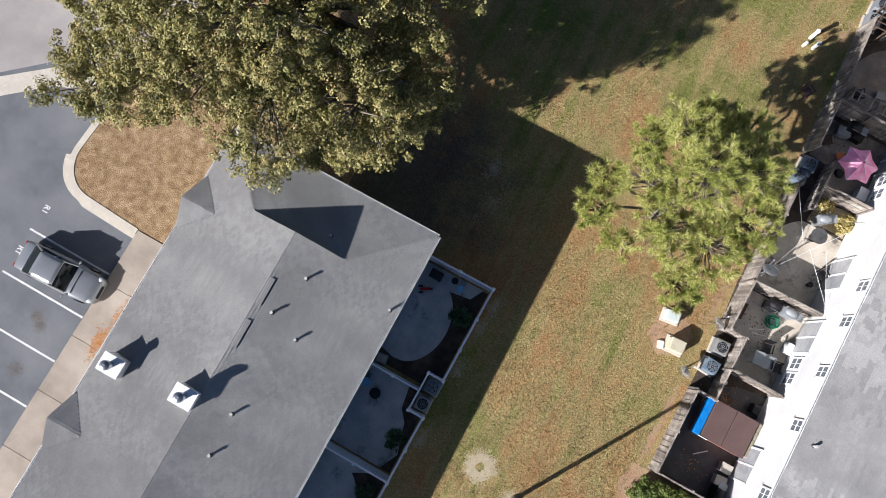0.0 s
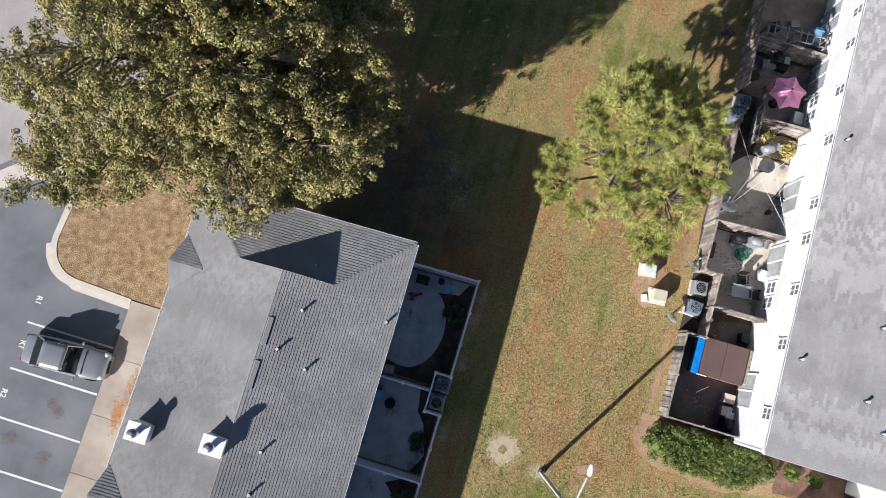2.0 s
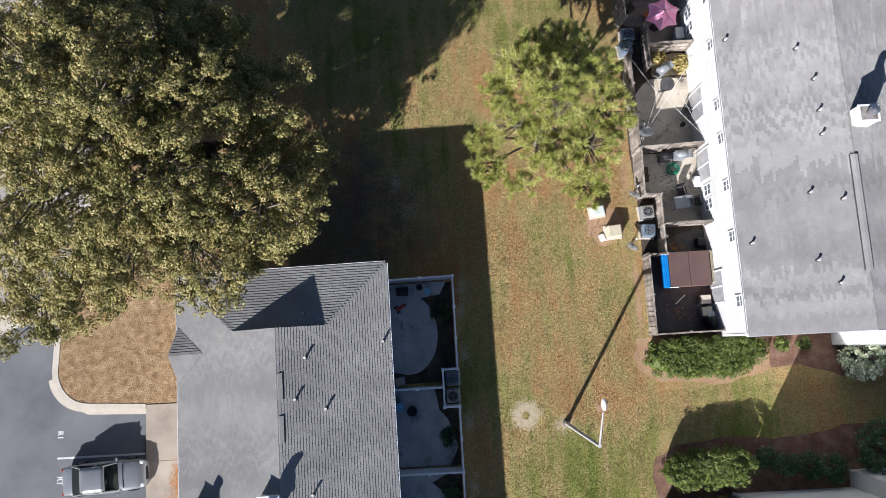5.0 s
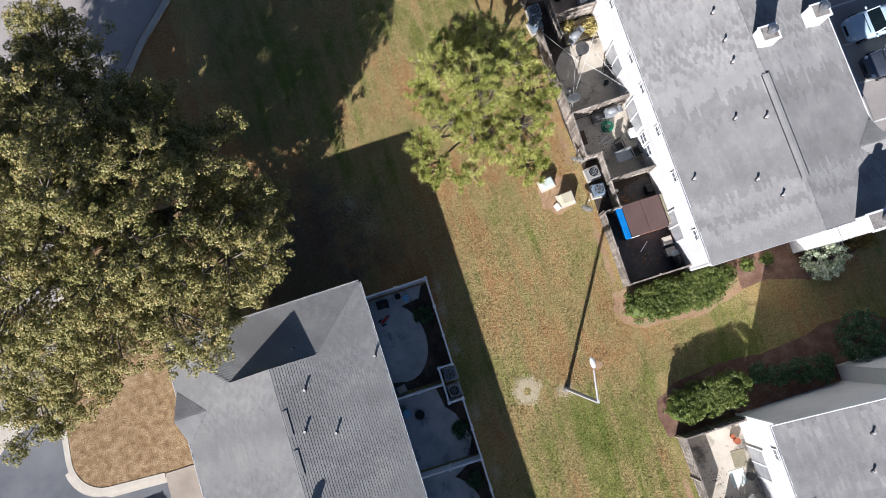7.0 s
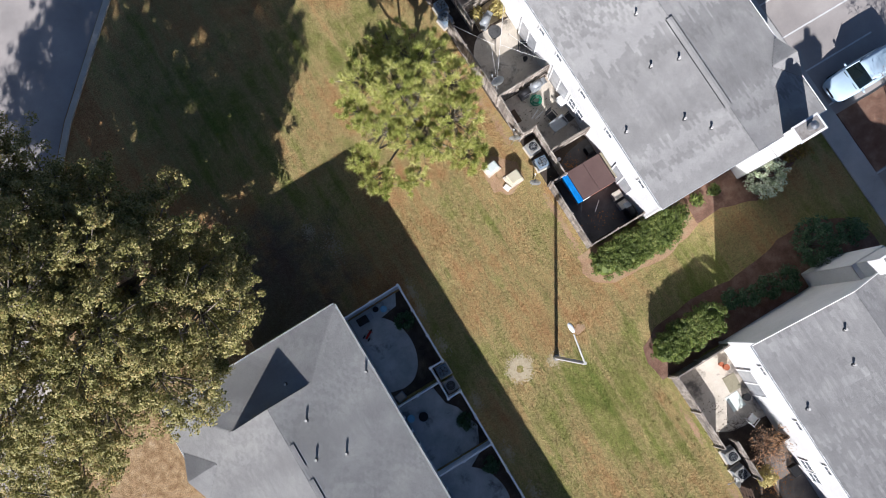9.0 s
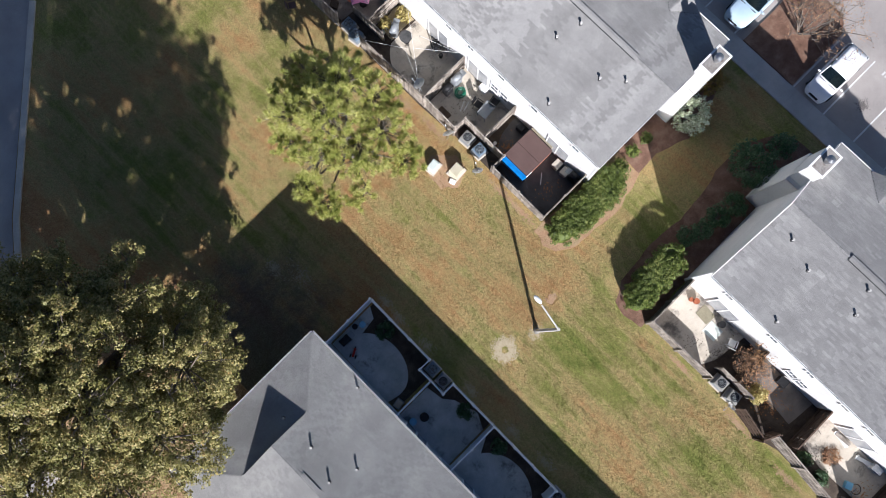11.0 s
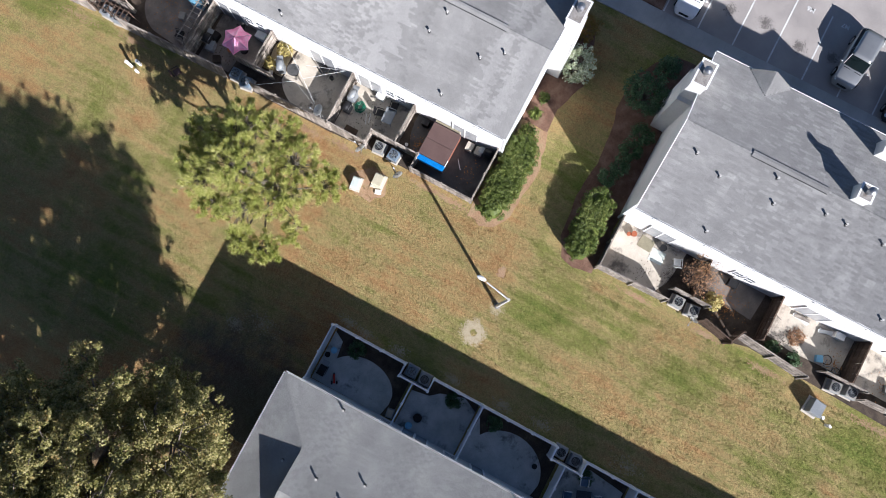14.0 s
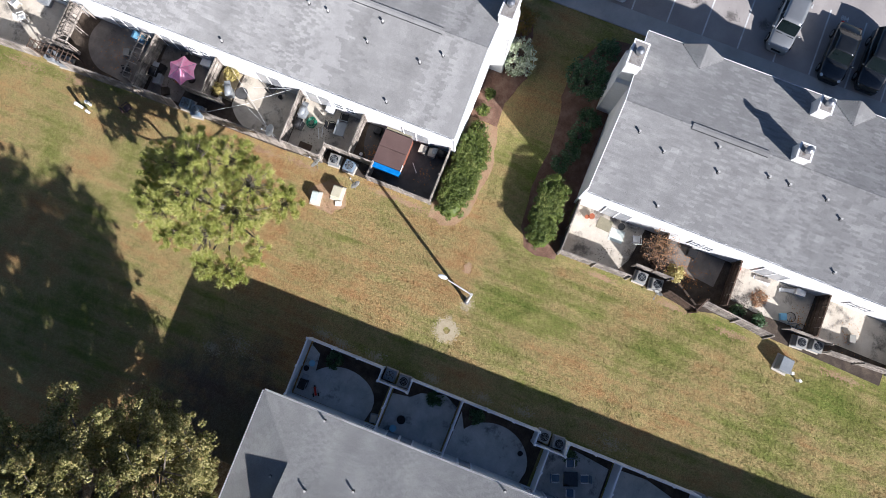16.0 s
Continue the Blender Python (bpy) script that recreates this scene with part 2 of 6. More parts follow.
    "tail_lens": surf("tail_lens", [(150, 26, 22), (170, 36, 30)], 3.0, 0.2, 40, 0.05, 0.0, spec=0.6),
    "wicker": surf("blue_cushion", [(86, 106, 128), (110, 128, 148)], 3.0, 0.85, 40, 0.15, 0.3),
}


def grass_material():
    """A winter lawn: straw-brown and green in drifts, fine blades, mower lines, bare soil with shade painted in."""
    m = bpy.data.materials.new("winter_lawn")
    m.use_nodes = True
    t = m.node_tree
    n, l = t.nodes, t.links
    b = n["Principled BSDF"]
    b.inputs["Roughness"].default_value, b.inputs["Specular IOR Level"].default_value = 0.95, 0.1
    pos = n.new("ShaderNodeNewGeometry").outputs["Position"]

    def tex(scale, detail=5, rough=0.6, stretch=None):
        x = n.new("ShaderNodeTexNoise")
        x.inputs["Scale"].default_value, x.inputs["Detail"].default_value, x.inputs["Roughness"].default_value = scale, detail, rough
        if stretch:
            mp = n.new("ShaderNodeMapping")
            mp.inputs["Scale"].default_value = stretch
            l.new(pos, mp.inputs["Vector"])
            l.new(mp.outputs["Vector"], x.inputs["Vector"])
        else:
            l.new(pos, x.inputs["Vector"])
        return x.outputs["Fac"]

    def calc(op, a, c, d=0.0):
        x = n.new("ShaderNodeMath")
        x.operation = op
        for k, v in enumerate((a, c, d)):
            if isinstance(v, (int, float)):
                x.inputs[k].default_value = v
            else:
                l.new(v, x.inputs[k])
        return x.outputs[0]

    sep = n.new("ShaderNodeSeparateXYZ")
    l.new(pos, sep.inputs[0])
    # the lawn is greener to the south and at its far north end
    south = n.new("ShaderNodeMapRange")
    south.inputs["From Min"].default_value, south.inputs["From Max"].default_value = 6.0, -8.0
    south.inputs["To Min"].default_value, south.inputs["To Max"].default_value = -0.06, 0.07
    l.new(sep.outputs["Y"], south.inputs["Value"])
    north = n.new("ShaderNodeMapRange")
    north.inputs["From Min"].default_value, north.inputs["From Max"].default_value = 20.0, 26.0
    north.inputs["To Min"].default_value, north.inputs["To Max"].default_value = 0.0, 0.09
    l.new(sep.outputs["Y"], north.inputs["Value"])
    west = n.new("ShaderNodeMapRange")
    west.inputs["From Min"].default_value, west.inputs["From Max"].default_value = -14.0, -22.0
    west.inputs["To Min"].default_value, west.inputs["To Max"].default_value = 0.0, -0.35
    l.new(sep.outputs["X"], west.inputs["Value"])
    green = calc("ADD", calc("ADD", calc("MULTIPLY_ADD", tex(0.15, 5, 0.6), 1.4, -0.2), calc("ADD", calc("MULTIPLY_ADD", tex(0.8, 5, 0.65, (1.4, 0.10, 1.0)), 0.9, -0.45), calc("MULTIPLY_ADD", tex(2.2, 7, 0.85), 0.62, -0.31))),
                 calc("ADD", south.outputs["Result"], calc("ADD", north.outputs["Result"], west.outputs["Result"])))
    r = n.new("ShaderNodeValToRGB")
    stops = [(0.20, (164, 126, 84)), (0.36, (167, 141, 94)), (0.48, (162, 146, 97)), (0.58, (147, 140, 86)), (0.70, (130, 131, 70)), (0.86, (112, 122, 56))]
    for k, (p, c) in enumerate(stops):
        e = r.color_ramp.elements[k] if k < 2 else r.color_ramp.elements.new(p)
        e.position, e.color = p, lin(c)
    l.new(green, r.inputs["Fac"])
    clumps = calc("MULTIPLY_ADD", tex(1.5, 5, 0.7, (1.0, 0.6, 1.0)), 0.6, 0.65)
    blades = calc("MULTIPLY_ADD", tex(13, 5, 0.9), 4.2, -1.10)
    tufts = calc("MULTIPLY_ADD", tex(5.0, 5, 0.85), 1.7, 0.13)
    h = n.new("ShaderNodeHueSaturation")
    l.new(calc("MULTIPLY", calc("MULTIPLY", blades, tufts), clumps), h.inputs["Value"])
    # thin grass and bare soil north of the shaded row, its shade painted in
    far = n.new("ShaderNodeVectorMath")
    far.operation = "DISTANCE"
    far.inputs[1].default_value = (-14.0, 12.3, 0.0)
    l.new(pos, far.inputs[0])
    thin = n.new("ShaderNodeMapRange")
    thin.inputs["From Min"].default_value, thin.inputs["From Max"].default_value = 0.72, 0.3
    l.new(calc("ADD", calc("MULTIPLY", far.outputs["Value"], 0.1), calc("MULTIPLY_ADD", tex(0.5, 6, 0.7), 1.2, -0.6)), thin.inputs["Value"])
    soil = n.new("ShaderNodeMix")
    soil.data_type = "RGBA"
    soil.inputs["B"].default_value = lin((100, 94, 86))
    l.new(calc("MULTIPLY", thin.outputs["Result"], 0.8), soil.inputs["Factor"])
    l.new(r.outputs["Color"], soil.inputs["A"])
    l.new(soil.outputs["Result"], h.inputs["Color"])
    l.new(h.outputs["Color"], b.inputs["Base Color"])
    u = n.new("ShaderNodeBump")
    u.inputs["Strength"].default_value, u.inputs["Distance"].default_value = 0.9, 0.10
    l.new(tex(9, 5, 0.85), u.inputs["Height"])
    l.new(u.outputs["Normal"], b.inputs["Normal"])
    return m


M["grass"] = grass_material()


# ---- building blocks ----
def mesh_of(name, bm, material):
    me = bpy.data.meshes.new(name)
    bm.to_mesh(me)
    bm.free()
    me.materials.append(M[material])
    return me


def part(name, bm, material, parent=None, label="", at=None):
    """Links a bmesh (or a mesh) as one object under its thing."""
    ob = new(name, bm if isinstance(bm, bpy.types.Mesh) else mesh_of(name, bm, material))
    if parent is not None:
        ob.parent = parent
    if at is not None:
        ob.matrix_basis = at
    return tagged(ob, label)


def thing(name, label, category, at=(0, 0, 0), turn=0.0, group="", kind=""):
    ob = new(name)
    ob.empty_display_size = 0.3
    ob.matrix_basis = pose(*at, 0, 0, turn)
    return tagged(ob, label, category, group, kind)


def box(bm, x0, y0, z0, x1, y1, z1, bevel=0.0, m=None):
    made = bmesh.ops.create_cube(bm, size=1.0, matrix=Matrix.LocRotScale(((x0 + x1) / 2, (y0 + y1) / 2, (z0 + z1) / 2), None, (abs(x1 - x0), abs(y1 - y0), abs(z1 - z0))))
    vs = made["verts"]
    if bevel:
        es = list({e for v in vs for e in v.link_edges})
        vs = bmesh.ops.bevel(bm, geom=es, offset=bevel, segments=2, affect="EDGES", profile=0.5)["verts"]
    if m is not None:
        bmesh.ops.transform(bm, matrix=m, verts=vs)
    return bm


def tube(bm, a, b, r0, r1=None, n=10, caps=True):
    a, b = Vector(a), Vector(b)
    d = b - a
    q = d.to_track_quat("Z", "Y").to_matrix().to_4x4()
    bmesh.ops.create_cone(bm, cap_ends=caps, segments=n, radius1=r0, radius2=r0 if r1 is None else r1, depth=d.length, matrix=Matrix.Translation((a + b) / 2) @ q)
    return bm


def ball(bm, c, r, n=10, squash=(1, 1, 1)):
    bmesh.ops.create_uvsphere(bm, u_segments=n, v_segments=max(6, n // 2), radius=r, matrix=Matrix.LocRotScale(c, None, squash))
    return bm


def B():
    return bmesh.new()


def slab(bm, outline, z0, z1):
    """A flat piece of any outline, with thickness."""
    lo = [bm.verts.new((x, y, z0)) for x, y in outline]
    hi = [bm.verts.new((x, y, z1)) for x, y in outline]
    bm.faces.new(hi)
    bm.faces.new(lo[::-1])
    for k in range(len(lo)):
        j = (k + 1) % len(lo)
        bm.faces.new((lo[k], lo[j], hi[j], hi[k]))
    bmesh.ops.recalc_face_normals(bm, faces=bm.faces[:])
    return bm


def raw(name, verts, faces, material, parent=None, label="", at=None):
    me = bpy.data.meshes.new(name)
    me.from_pydata(verts, [], faces)
    me.materials.append(M[material])
    return part(name, me, material, parent, label, at)

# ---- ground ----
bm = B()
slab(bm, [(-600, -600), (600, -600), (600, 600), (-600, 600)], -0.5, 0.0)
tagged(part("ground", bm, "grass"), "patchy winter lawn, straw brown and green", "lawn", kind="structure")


def sheet(name, outline, z, material, label, category, kind="structure", z0=-0.2):
    return tagged(part(name, slab(B(), outline, z0, z), material), label, category, kind=kind)


def wobble(outline, amount=0.12, step=0.5, seed=1):
    """An outline with a natural, uneven edge."""
    out = []
    for k, (x, y) in enumerate(outline):
        x2, y2 = outline[(k + 1) % len(outline)]
        n = max(1, int(math.hypot(x2 - x, y2 - y) / step))
        for j in range(n):
            px, py = x + (x2 - x) * j / n, y + (y2 - y) * j / n
            w = noise.noise_vector(Vector((px * 1.1, py * 1.1, seed))) * amount * 2
            out.append((px + w.x, py + w.y))
    return out


def arc(cx, cy, rx, ry, a0, a1, n=14):
    return [(cx + rx * math.cos(radians(a0 + (a1 - a0) * k / n)), cy + ry * math.sin(radians(a0 + (a1 - a0) * k / n))) for k in range(n + 1)]


# car park and road to the west; the kerb island stands proud of them
sheet("car_park_west", [(-60, -60), (-24.75, -60), (-24.75, 2.6), (-28.4, 2.75), (-30.2, 4.6), (-30.0, 9.0), (-34.0, 9.6), (-60, -10)], 0.006, "asphalt",
      "grey worn asphalt car park with painted stalls", "car park")
sheet("road", [(-60, -10), (-38.0, 5.0), (-33.0, 9.4), (-29.9, 9.0), (-27.2, 20.0), (-19.6, 29.8), (-8.8, 40.7), (12, 62), (40, 120), (0, 120), (-60, 40)], 0.008, "asphalt_light",
      "pale worn asphalt road beside the lawn", "road")
sheet("gutter", [(-41, 2.2), (-35.9, 5.0), (-33.4, 7.1), (-30.6, 8.2), (-30.5, 9.0), (-33.8, 8.2), (-36.5, 6.0), (-41, 3.2)], 0.018, "kerb", "pale concrete gutter across the car park mouth", "gutter")
ISLAND = [(-21.2, 2.5), (-24.6, 2.5), (-28.2, 2.7)] + arc(-28.1, 4.7, 1.9, 2.0, 265, 180, 8) + [(-29.7, 9.0), (-26.8, 19.6), (-20.5, 28.0), (-16.0, 24.0), (-16.0, 9.0), (-21.2, 9.0)]
KERB_IN = [(-24.75, 2.5), (-28.2, 2.7)] + arc(-28.1, 4.7, 1.9, 2.0, 265, 180, 8) + [(-29.7, 9.0), (-26.8, 19.6), (-19.3, 29.3), (-8.5, 40.3)]
KERB_OUT = [(-24.75, 2.2), (-28.2, 2.35)] + arc(-28.1, 4.7, 2.25, 2.35, 265, 180, 8) + [(-30.1, 9.1), (-27.2, 19.8), (-19.6, 29.6), (-8.8, 40.6)]
bm = B()
for k in range(len(KERB_IN) - 1):
    slab(bm, [KERB_OUT[k], KERB_OUT[k + 1], KERB_IN[k + 1], KERB_IN[k]], -0.1, 0.13)
tagged(part("kerb", bm, "kerb"), "pale concrete kerb round the planted island", "kerb", kind="structure")
bm = B()
gut = [(x * 1.0 + (0 if k < 2 else -0.3 if x < -27 else 0), y - (0.3 if k < 2 else 0.12)) for k, (x, y) in enumerate(KERB_OUT)]
for k in range(9):
    slab(bm, [gut[k], gut[k + 1], KERB_OUT[k + 1], KERB_OUT[k]], -0.1, 0.02)
tagged(part("kerb_gutter", bm, "kerb"), "flat concrete gutter along the kerb", "gutter", kind="structure")
sheet("island_lawn", ISLAND[:-5] + [(-29.55, 9.0), (-26.6, 19.4), (-24.0, 22.8), (-16.0, 18.0), (-16.0, 10.0), (-21.2, 9.2)], 0.10, "straw", "brown pine-straw bed and dry grass on the kerb island", "planting bed")

# pavements in slabs
for name, x0, x1, ya, yb, step, material, label, z in (
    ("pavement_west", -24.72, -20.3, -40.0, 2.45, 3.1, "concrete", "tan concrete pavement beside the car park", 0.12),
    ("pavement_east", 22.5, 23.98, -46.0, 44.0, 1.55, "concrete_cool", "grey concrete pavement in slabs beside the car park", 0.12),
):
    walkway = tagged(part(name, slab(B(), [(x0 + 0.02, ya), (x1 - 0.02, ya), (x1 - 0.02, yb), (x0 + 0.02, yb)], -0.1, z - 0.02), material), label, "pavement", kind="structure")
    count = int((yb - ya) / step)
    for k in range(count):
        y = ya + (yb - ya) * k / count
        part("slab", box(B(), x0, y + 0.012, 0.0, x1, y + (yb - ya) / count - 0.012, z, 0.01), material, walkway)

sheet("car_park_east", [(24.0, -80), (80, -80), (80, 80), (24.0, 80)], 0.006, "asphalt_light", "pale worn asphalt car park with painted stalls", "car park")
stall_group = "painted stall lines"
for y in (-0.38, -3.05, -5.74, -8.44, -11.1, -13.8, -16.5):
    tagged(part("stall_line", box(B(), -30.0, y - 0.055, 0.0, -24.8, y + 0.055, 0.012), "line"), "worn white painted stall line on asphalt", "line", stall_group, "structure")
for k in range(-9, 10):
    y = -6.05 + 2.68 * k
    tagged(part("stall_line", box(B(), 24.05, y - 0.055, 0.0, 29.3, y + 0.055, 0.012), "line"), "worn white painted stall line on asphalt", "line", stall_group, "structure")


def stall_mark(x, y, turn, code=""):
    """A painted stall code; plain bars where it cannot be read."""
    if code:
        curve = bpy.data.curves.new("stall_code", "FONT")
        curve.body, curve.size, curve.align_x, curve.align_y, curve.extrude, curve.offset = code, 0.46, "CENTER", "CENTER", 0.003, 0.012
        text = bpy.data.objects.new("stall_code", curve)
        me = bpy.data.meshes.new_from_object(text)
        bpy.data.objects.remove(text)
        me.materials.clear()
        me.materials.append(M["line"])
    else:
        me = B()
        box(me, -0.22, -0.16, 0.0, -0.04, 0.16, 0.003)
        box(me, 0.06, -0.16, 0.0, 0.2, 0.16, 0.003)
    ob = tagged(part("stall_mark", me, "line"), "small white painted stall code on asphalt", "marking", "stall marks", "structure")
    ob.matrix_basis = pose(x, y, 0.011, 0, 0, turn)


for y, code in ((0.95, "R1"), (-1.65, "R1"), (-4.45, "R2"), (-7.1, "R2"), (-9.8, "")):
    stall_mark(-29.85, y, -90, code)
for k, code in enumerate(("", "M8", "M7", "M7", "M6", "", "", "", "")):
    stall_mark(29.05, -20.56 + 2.68 * k, 90, code)

# planting beds and bare spots
sheet("mulch_bed_b", wobble([(4.5, 4.7), (4.35, 3.6), (4.6, 2.8), (5.7, 2.1), (9.3, 1.8), (11.5, 2.2), (12.3, 2.5), (12.3, 4.7)], 0.1, 0.3, 3), 0.012, "earth",
      "pale bare earth edging round the hedge", "planting bed")
sheet("mulch_bed_end", wobble([(12.3, 4.7), (12.3, 2.5), (14.1, 2.6), (16.5, 1.9), (19.5, 2.6), (21.0, 3.0), (21.0, 4.7)], 0.08, 0.5, 4), 0.011, "mulch", "red-brown mulch bed along the end wall", "planting bed")
sheet("mulch_bed_c", wobble([(4.9, -4.6), (4.75, -3.2), (5.0, -2.2), (6.4, -1.6), (9.3, -1.3), (12.0, -1.5), (14.6, -1.3), (16.1, -1.0), (18.6, -0.9), (20.5, -2.0), (21.5, -3.2), (21.5, -4.6)], 0.1, 0.5, 5), 0.012, "mulch",
      "red-brown mulch bed along the end wall", "planting bed")
sheet("mulch_island", wobble([(24.05, -0.55), (29.2, -0.5), (30.2, 0.4), (30.2, 3.0), (29.0, 3.9), (24.05, 3.9)], 0.05, 0.6, 9), 0.1, "mulch", "brown mulch island in the car park", "planting bed")


def scatter_patch(name, label, x, y, rx, ry, count, seed, inner=0.0, material="sand", size=(0.03, 0.12), z=0.0):
    """Bare ground showing through thin grass: many small uneven flakes, thinning out to the rim."""
    rng = random.Random(seed)
    bm = B()
    for k in range(count):
        a = rng.random() * 2 * math.pi
        r = inner + (1 - inner) * min(1.25, abs(rng.gauss(0.45, 0.33)))
        w = 1 + 0.35 * noise.noise(Vector((math.cos(a) * 1.5, math.sin(a) * 1.5, seed)))
        px, py, q = x + rx * r * w * math.cos(a), y + ry * r * w * math.sin(a), rng.uniform(*size)
        n = 7
        bm.faces.new([bm.verts.new((px + q * rng.uniform(0.6, 1.3) * math.cos(2 * math.pi * j / n), py + q * rng.uniform(0.6, 1.3) * math.sin(2 * math.pi * j / n), z + 0.004 + 0.004 * k / count)) for j in range(n)])
    tagged(part(name, bm, material), label, "bare ground", kind="stuff")


for k, (x, y, rx, ry) in enumerate(((-5.7, 8.3, 0.4, 0.8), (-5.8, 6.9, 0.35, 0.7), (-5.75, 4.4, 0.4, 0.8), (-5.7, 0.3, 0.35, 0.7), (-5.65, -3.4, 0.35, 0.8), (-5.5, -6.2, 0.4, 0.9), (-5.3, -12.4, 0.7, 1.3), (-8.6, 13.4, 0.9, 1.3), (-9.4, 15.0, 0.5, 0.8))):
    scatter_patch("bare_soil", "thin pale sandy soil showing in the shaded lawn", x, y, rx, ry, 260, 20 + k, 0.0, "sand", (0.012, 0.045))
scatter_patch("sand_ring", "ring of bare pale sand in the lawn", -2.33, 0.56, 0.8, 0.84, 2200, 41, 0.30, "sand", (0.012, 0.045))
scatter_patch("pole_sand", "bare sand at the foot of the lamp post", -0.1, -0.05, 0.6, 0.5, 400, 42, 0.0, "sand", (0.012, 0.045))
scatter_patch("mole_hill", "small heap of bare earth in the lawn", 2.2, 0.72, 0.3, 0.32, 70, 43, 0.0, "earth")
for k, (x, y, r) in enumerate(((4.9, 8.0, 0.4), (4.85, 6.2, 0.4), (4.7, 14.4, 0.5), (4.6, 17.4, 0.5), (4.4, 31.5, 0.5), (4.2, 36.0, 0.6), (5.0, -8.0, 0.35), (4.9, -13.2, 0.4), (4.6, -17.6, 0.4), (4.6, -25.5, 0.5))):
    scatter_patch("bare_soil", "bare tan earth along the foot of the fence", x, y, r * 0.7, r * 3.4, 330, 60 + k, 0.0, "earth", (0.015, 0.055))

for k, (x, y, rx, ry) in enumerate(((-22.9, -2.2, 0.45, 1.3), (-23.3, -3.7, 0.4, 1.0))):
    scatter_patch("fallen_leaves", "drift of orange fallen leaves on the pavement", x, y, rx, ry, 420, 80 + k, 0.0, "leaf_litter", (0.015, 0.045), 0.12)
for k, (x, y, r) in enumerate(((-26.6, -4.5, 0.4), (-27.0, -4.2, 0.3), (-26.4, -7.1, 0.45), (-28.6, -6.6, 0.4), (26.4, -4.8, 0.5), (26.6, -7.4, 0.6), (26.2, -10.2, 0.5), (26.5, -12.6, 0.5), (26.8, -1.9, 0.4))):
    scatter_patch("oil_spot", "dark oil stain on the asphalt of a stall", x, y, r, r, 330, 90 + k, 0.0, "stain", (0.01, 0.04), 0.007)

# ---- houses ----
SLOPE = 1 / 3
EXPOSE = 0.138  # one course of shingles, in plan


def shingle_course(roof, material, p0, p1, up, lift, rng):
    """One course of shingle tabs from p0 to p1 (on the deck, at the butts); up: the step to the next course."""
    p0, p1, up = Vector(p0), Vector(p1), Vector(up)
    along = p1 - p0
    length = along.length
    if length < 0.1:
        return
    along /= length
    nrm = along.cross(up).normalized()
    if nrm.z < 0:
        nrm = -nrm
    vs, fs = [], []
    s = 0.0
    while s < length:
        w = min(rng.uniform(0.3, 0.6) if material != "shingle_a" else rng.uniform(0.26, 0.36), length - s)
        if length - s - w < 0.08:
            w = length - s
        t = lift + rng.uniform(0.0, 0.004)
        d = rng.uniform(-0.012, 0.012)
        a, b = p0 + along * (s + 0.001) + up * (d / up.length), p0 + along * (s + w - 0.001) + up * (d / up.length)
        k = len(vs)
        vs += [a + nrm * 0.001, b + nrm * 0.001, b + nrm * t, a + nrm * t, b + up * 1.12 + nrm * 0.004, a + up * 1.12 + nrm * 0.004, a + up * 1.12, b + up * 1.12]
        fs += [(k, k + 1, k + 2, k + 3), (k + 3, k + 2, k + 4, k + 5), (k, k + 3, k + 5, k + 6), (k + 1, k + 7, k + 4, k + 2)]
        s += w
    raw("shingle_course", vs, fs, material, roof)


def slope_courses(roof, material, eave0, eave1, rise, length, in0, in1, seed):
    """Courses over one roof plane: eave0..eave1 is the eave line, rise the unit plan vector up the slope,
    length the plan length of the slope, in0/in1 how fast each end steps in (1: hip at 45 degrees)."""
    rng = random.Random(seed)
    e0, e1, rise = Vector(eave0), Vector(eave1), Vector((rise[0], rise[1], SLOPE))
    along = (e1 - e0).normalized()
    n = round(length / EXPOSE)
    step = length / n
    tab = 0.024 if material == "shingle_a" else 0.012
    for k in range(n):
        d = k * step
        a = e0 + rise * d + along * (in0(d) if callable(in0) else in0 * d)
        b = e1 + rise * d - along * (in1(d) if callable(in1) else in1 * d)
        if (b - a).dot(along) < 0.15:
            break
        shingle_course(roof, material, a, b, rise * step, tab, rng)


def lap_wall(bm, x0, y0, x1, y1, z0, z1, out, pitch=0.2):
    """Lap siding between two plan points; out: the outward unit normal. One leaning strip a course."""
    n = max(1, round((z1 - z0) / pitch))
    h = (z1 - z0) / n
    ox, oy = out
    below = None
    for k in range(n):
        za, zb = z0 + k * h, z0 + (k + 1) * h
        v = [bm.verts.new(p) for p in ((x0 + ox * 0.022, y0 + oy * 0.022, za), (x1 + ox * 0.022, y1 + oy * 0.022, za), (x1 + ox * 0.004, y1 + oy * 0.004, zb), (x0 + ox * 0.004, y0 + oy * 0.004, zb))]
        bm.faces.new(v)
        if below:
            bm.faces.new((below[0], below[1], v[1], v[0]))
        below = (v[3], v[2])
    return bm


def window(house, x, y, z, w, h, out, pane="glass"):
    """A sash window in the wall at (x, y); out: +1 or -1 along x."""
    win = part("window", box(B(), -0.03, -w / 2, 0, 0.03, w / 2, h), pane, house, "white framed sash window", pose(x + out * 0.0, y, z))
    for dy in (-w / 2, w / 2):
        part("frame", box(B(), -0.05, dy - 0.045, -0.05, 0.06, dy + 0.045, h + 0.05, 0.006), "trim", win)
    for dz in (0, h / 2, h):
        part("frame", box(B(), -0.05, -w / 2, dz - 0.035, 0.055, w / 2, dz + 0.035, 0.006), "trim", win)
    part("sill", box(B(), -0.08, -w / 2 - 0.08, -0.1, 0.1, w / 2 + 0.08, -0.05, 0.008), "trim", win)
    part("muntin", box(B(), 0.02 * out - 0.012, -0.015, 0, 0.02 * out + 0.012, 0.015, h), "trim", win)
    return win


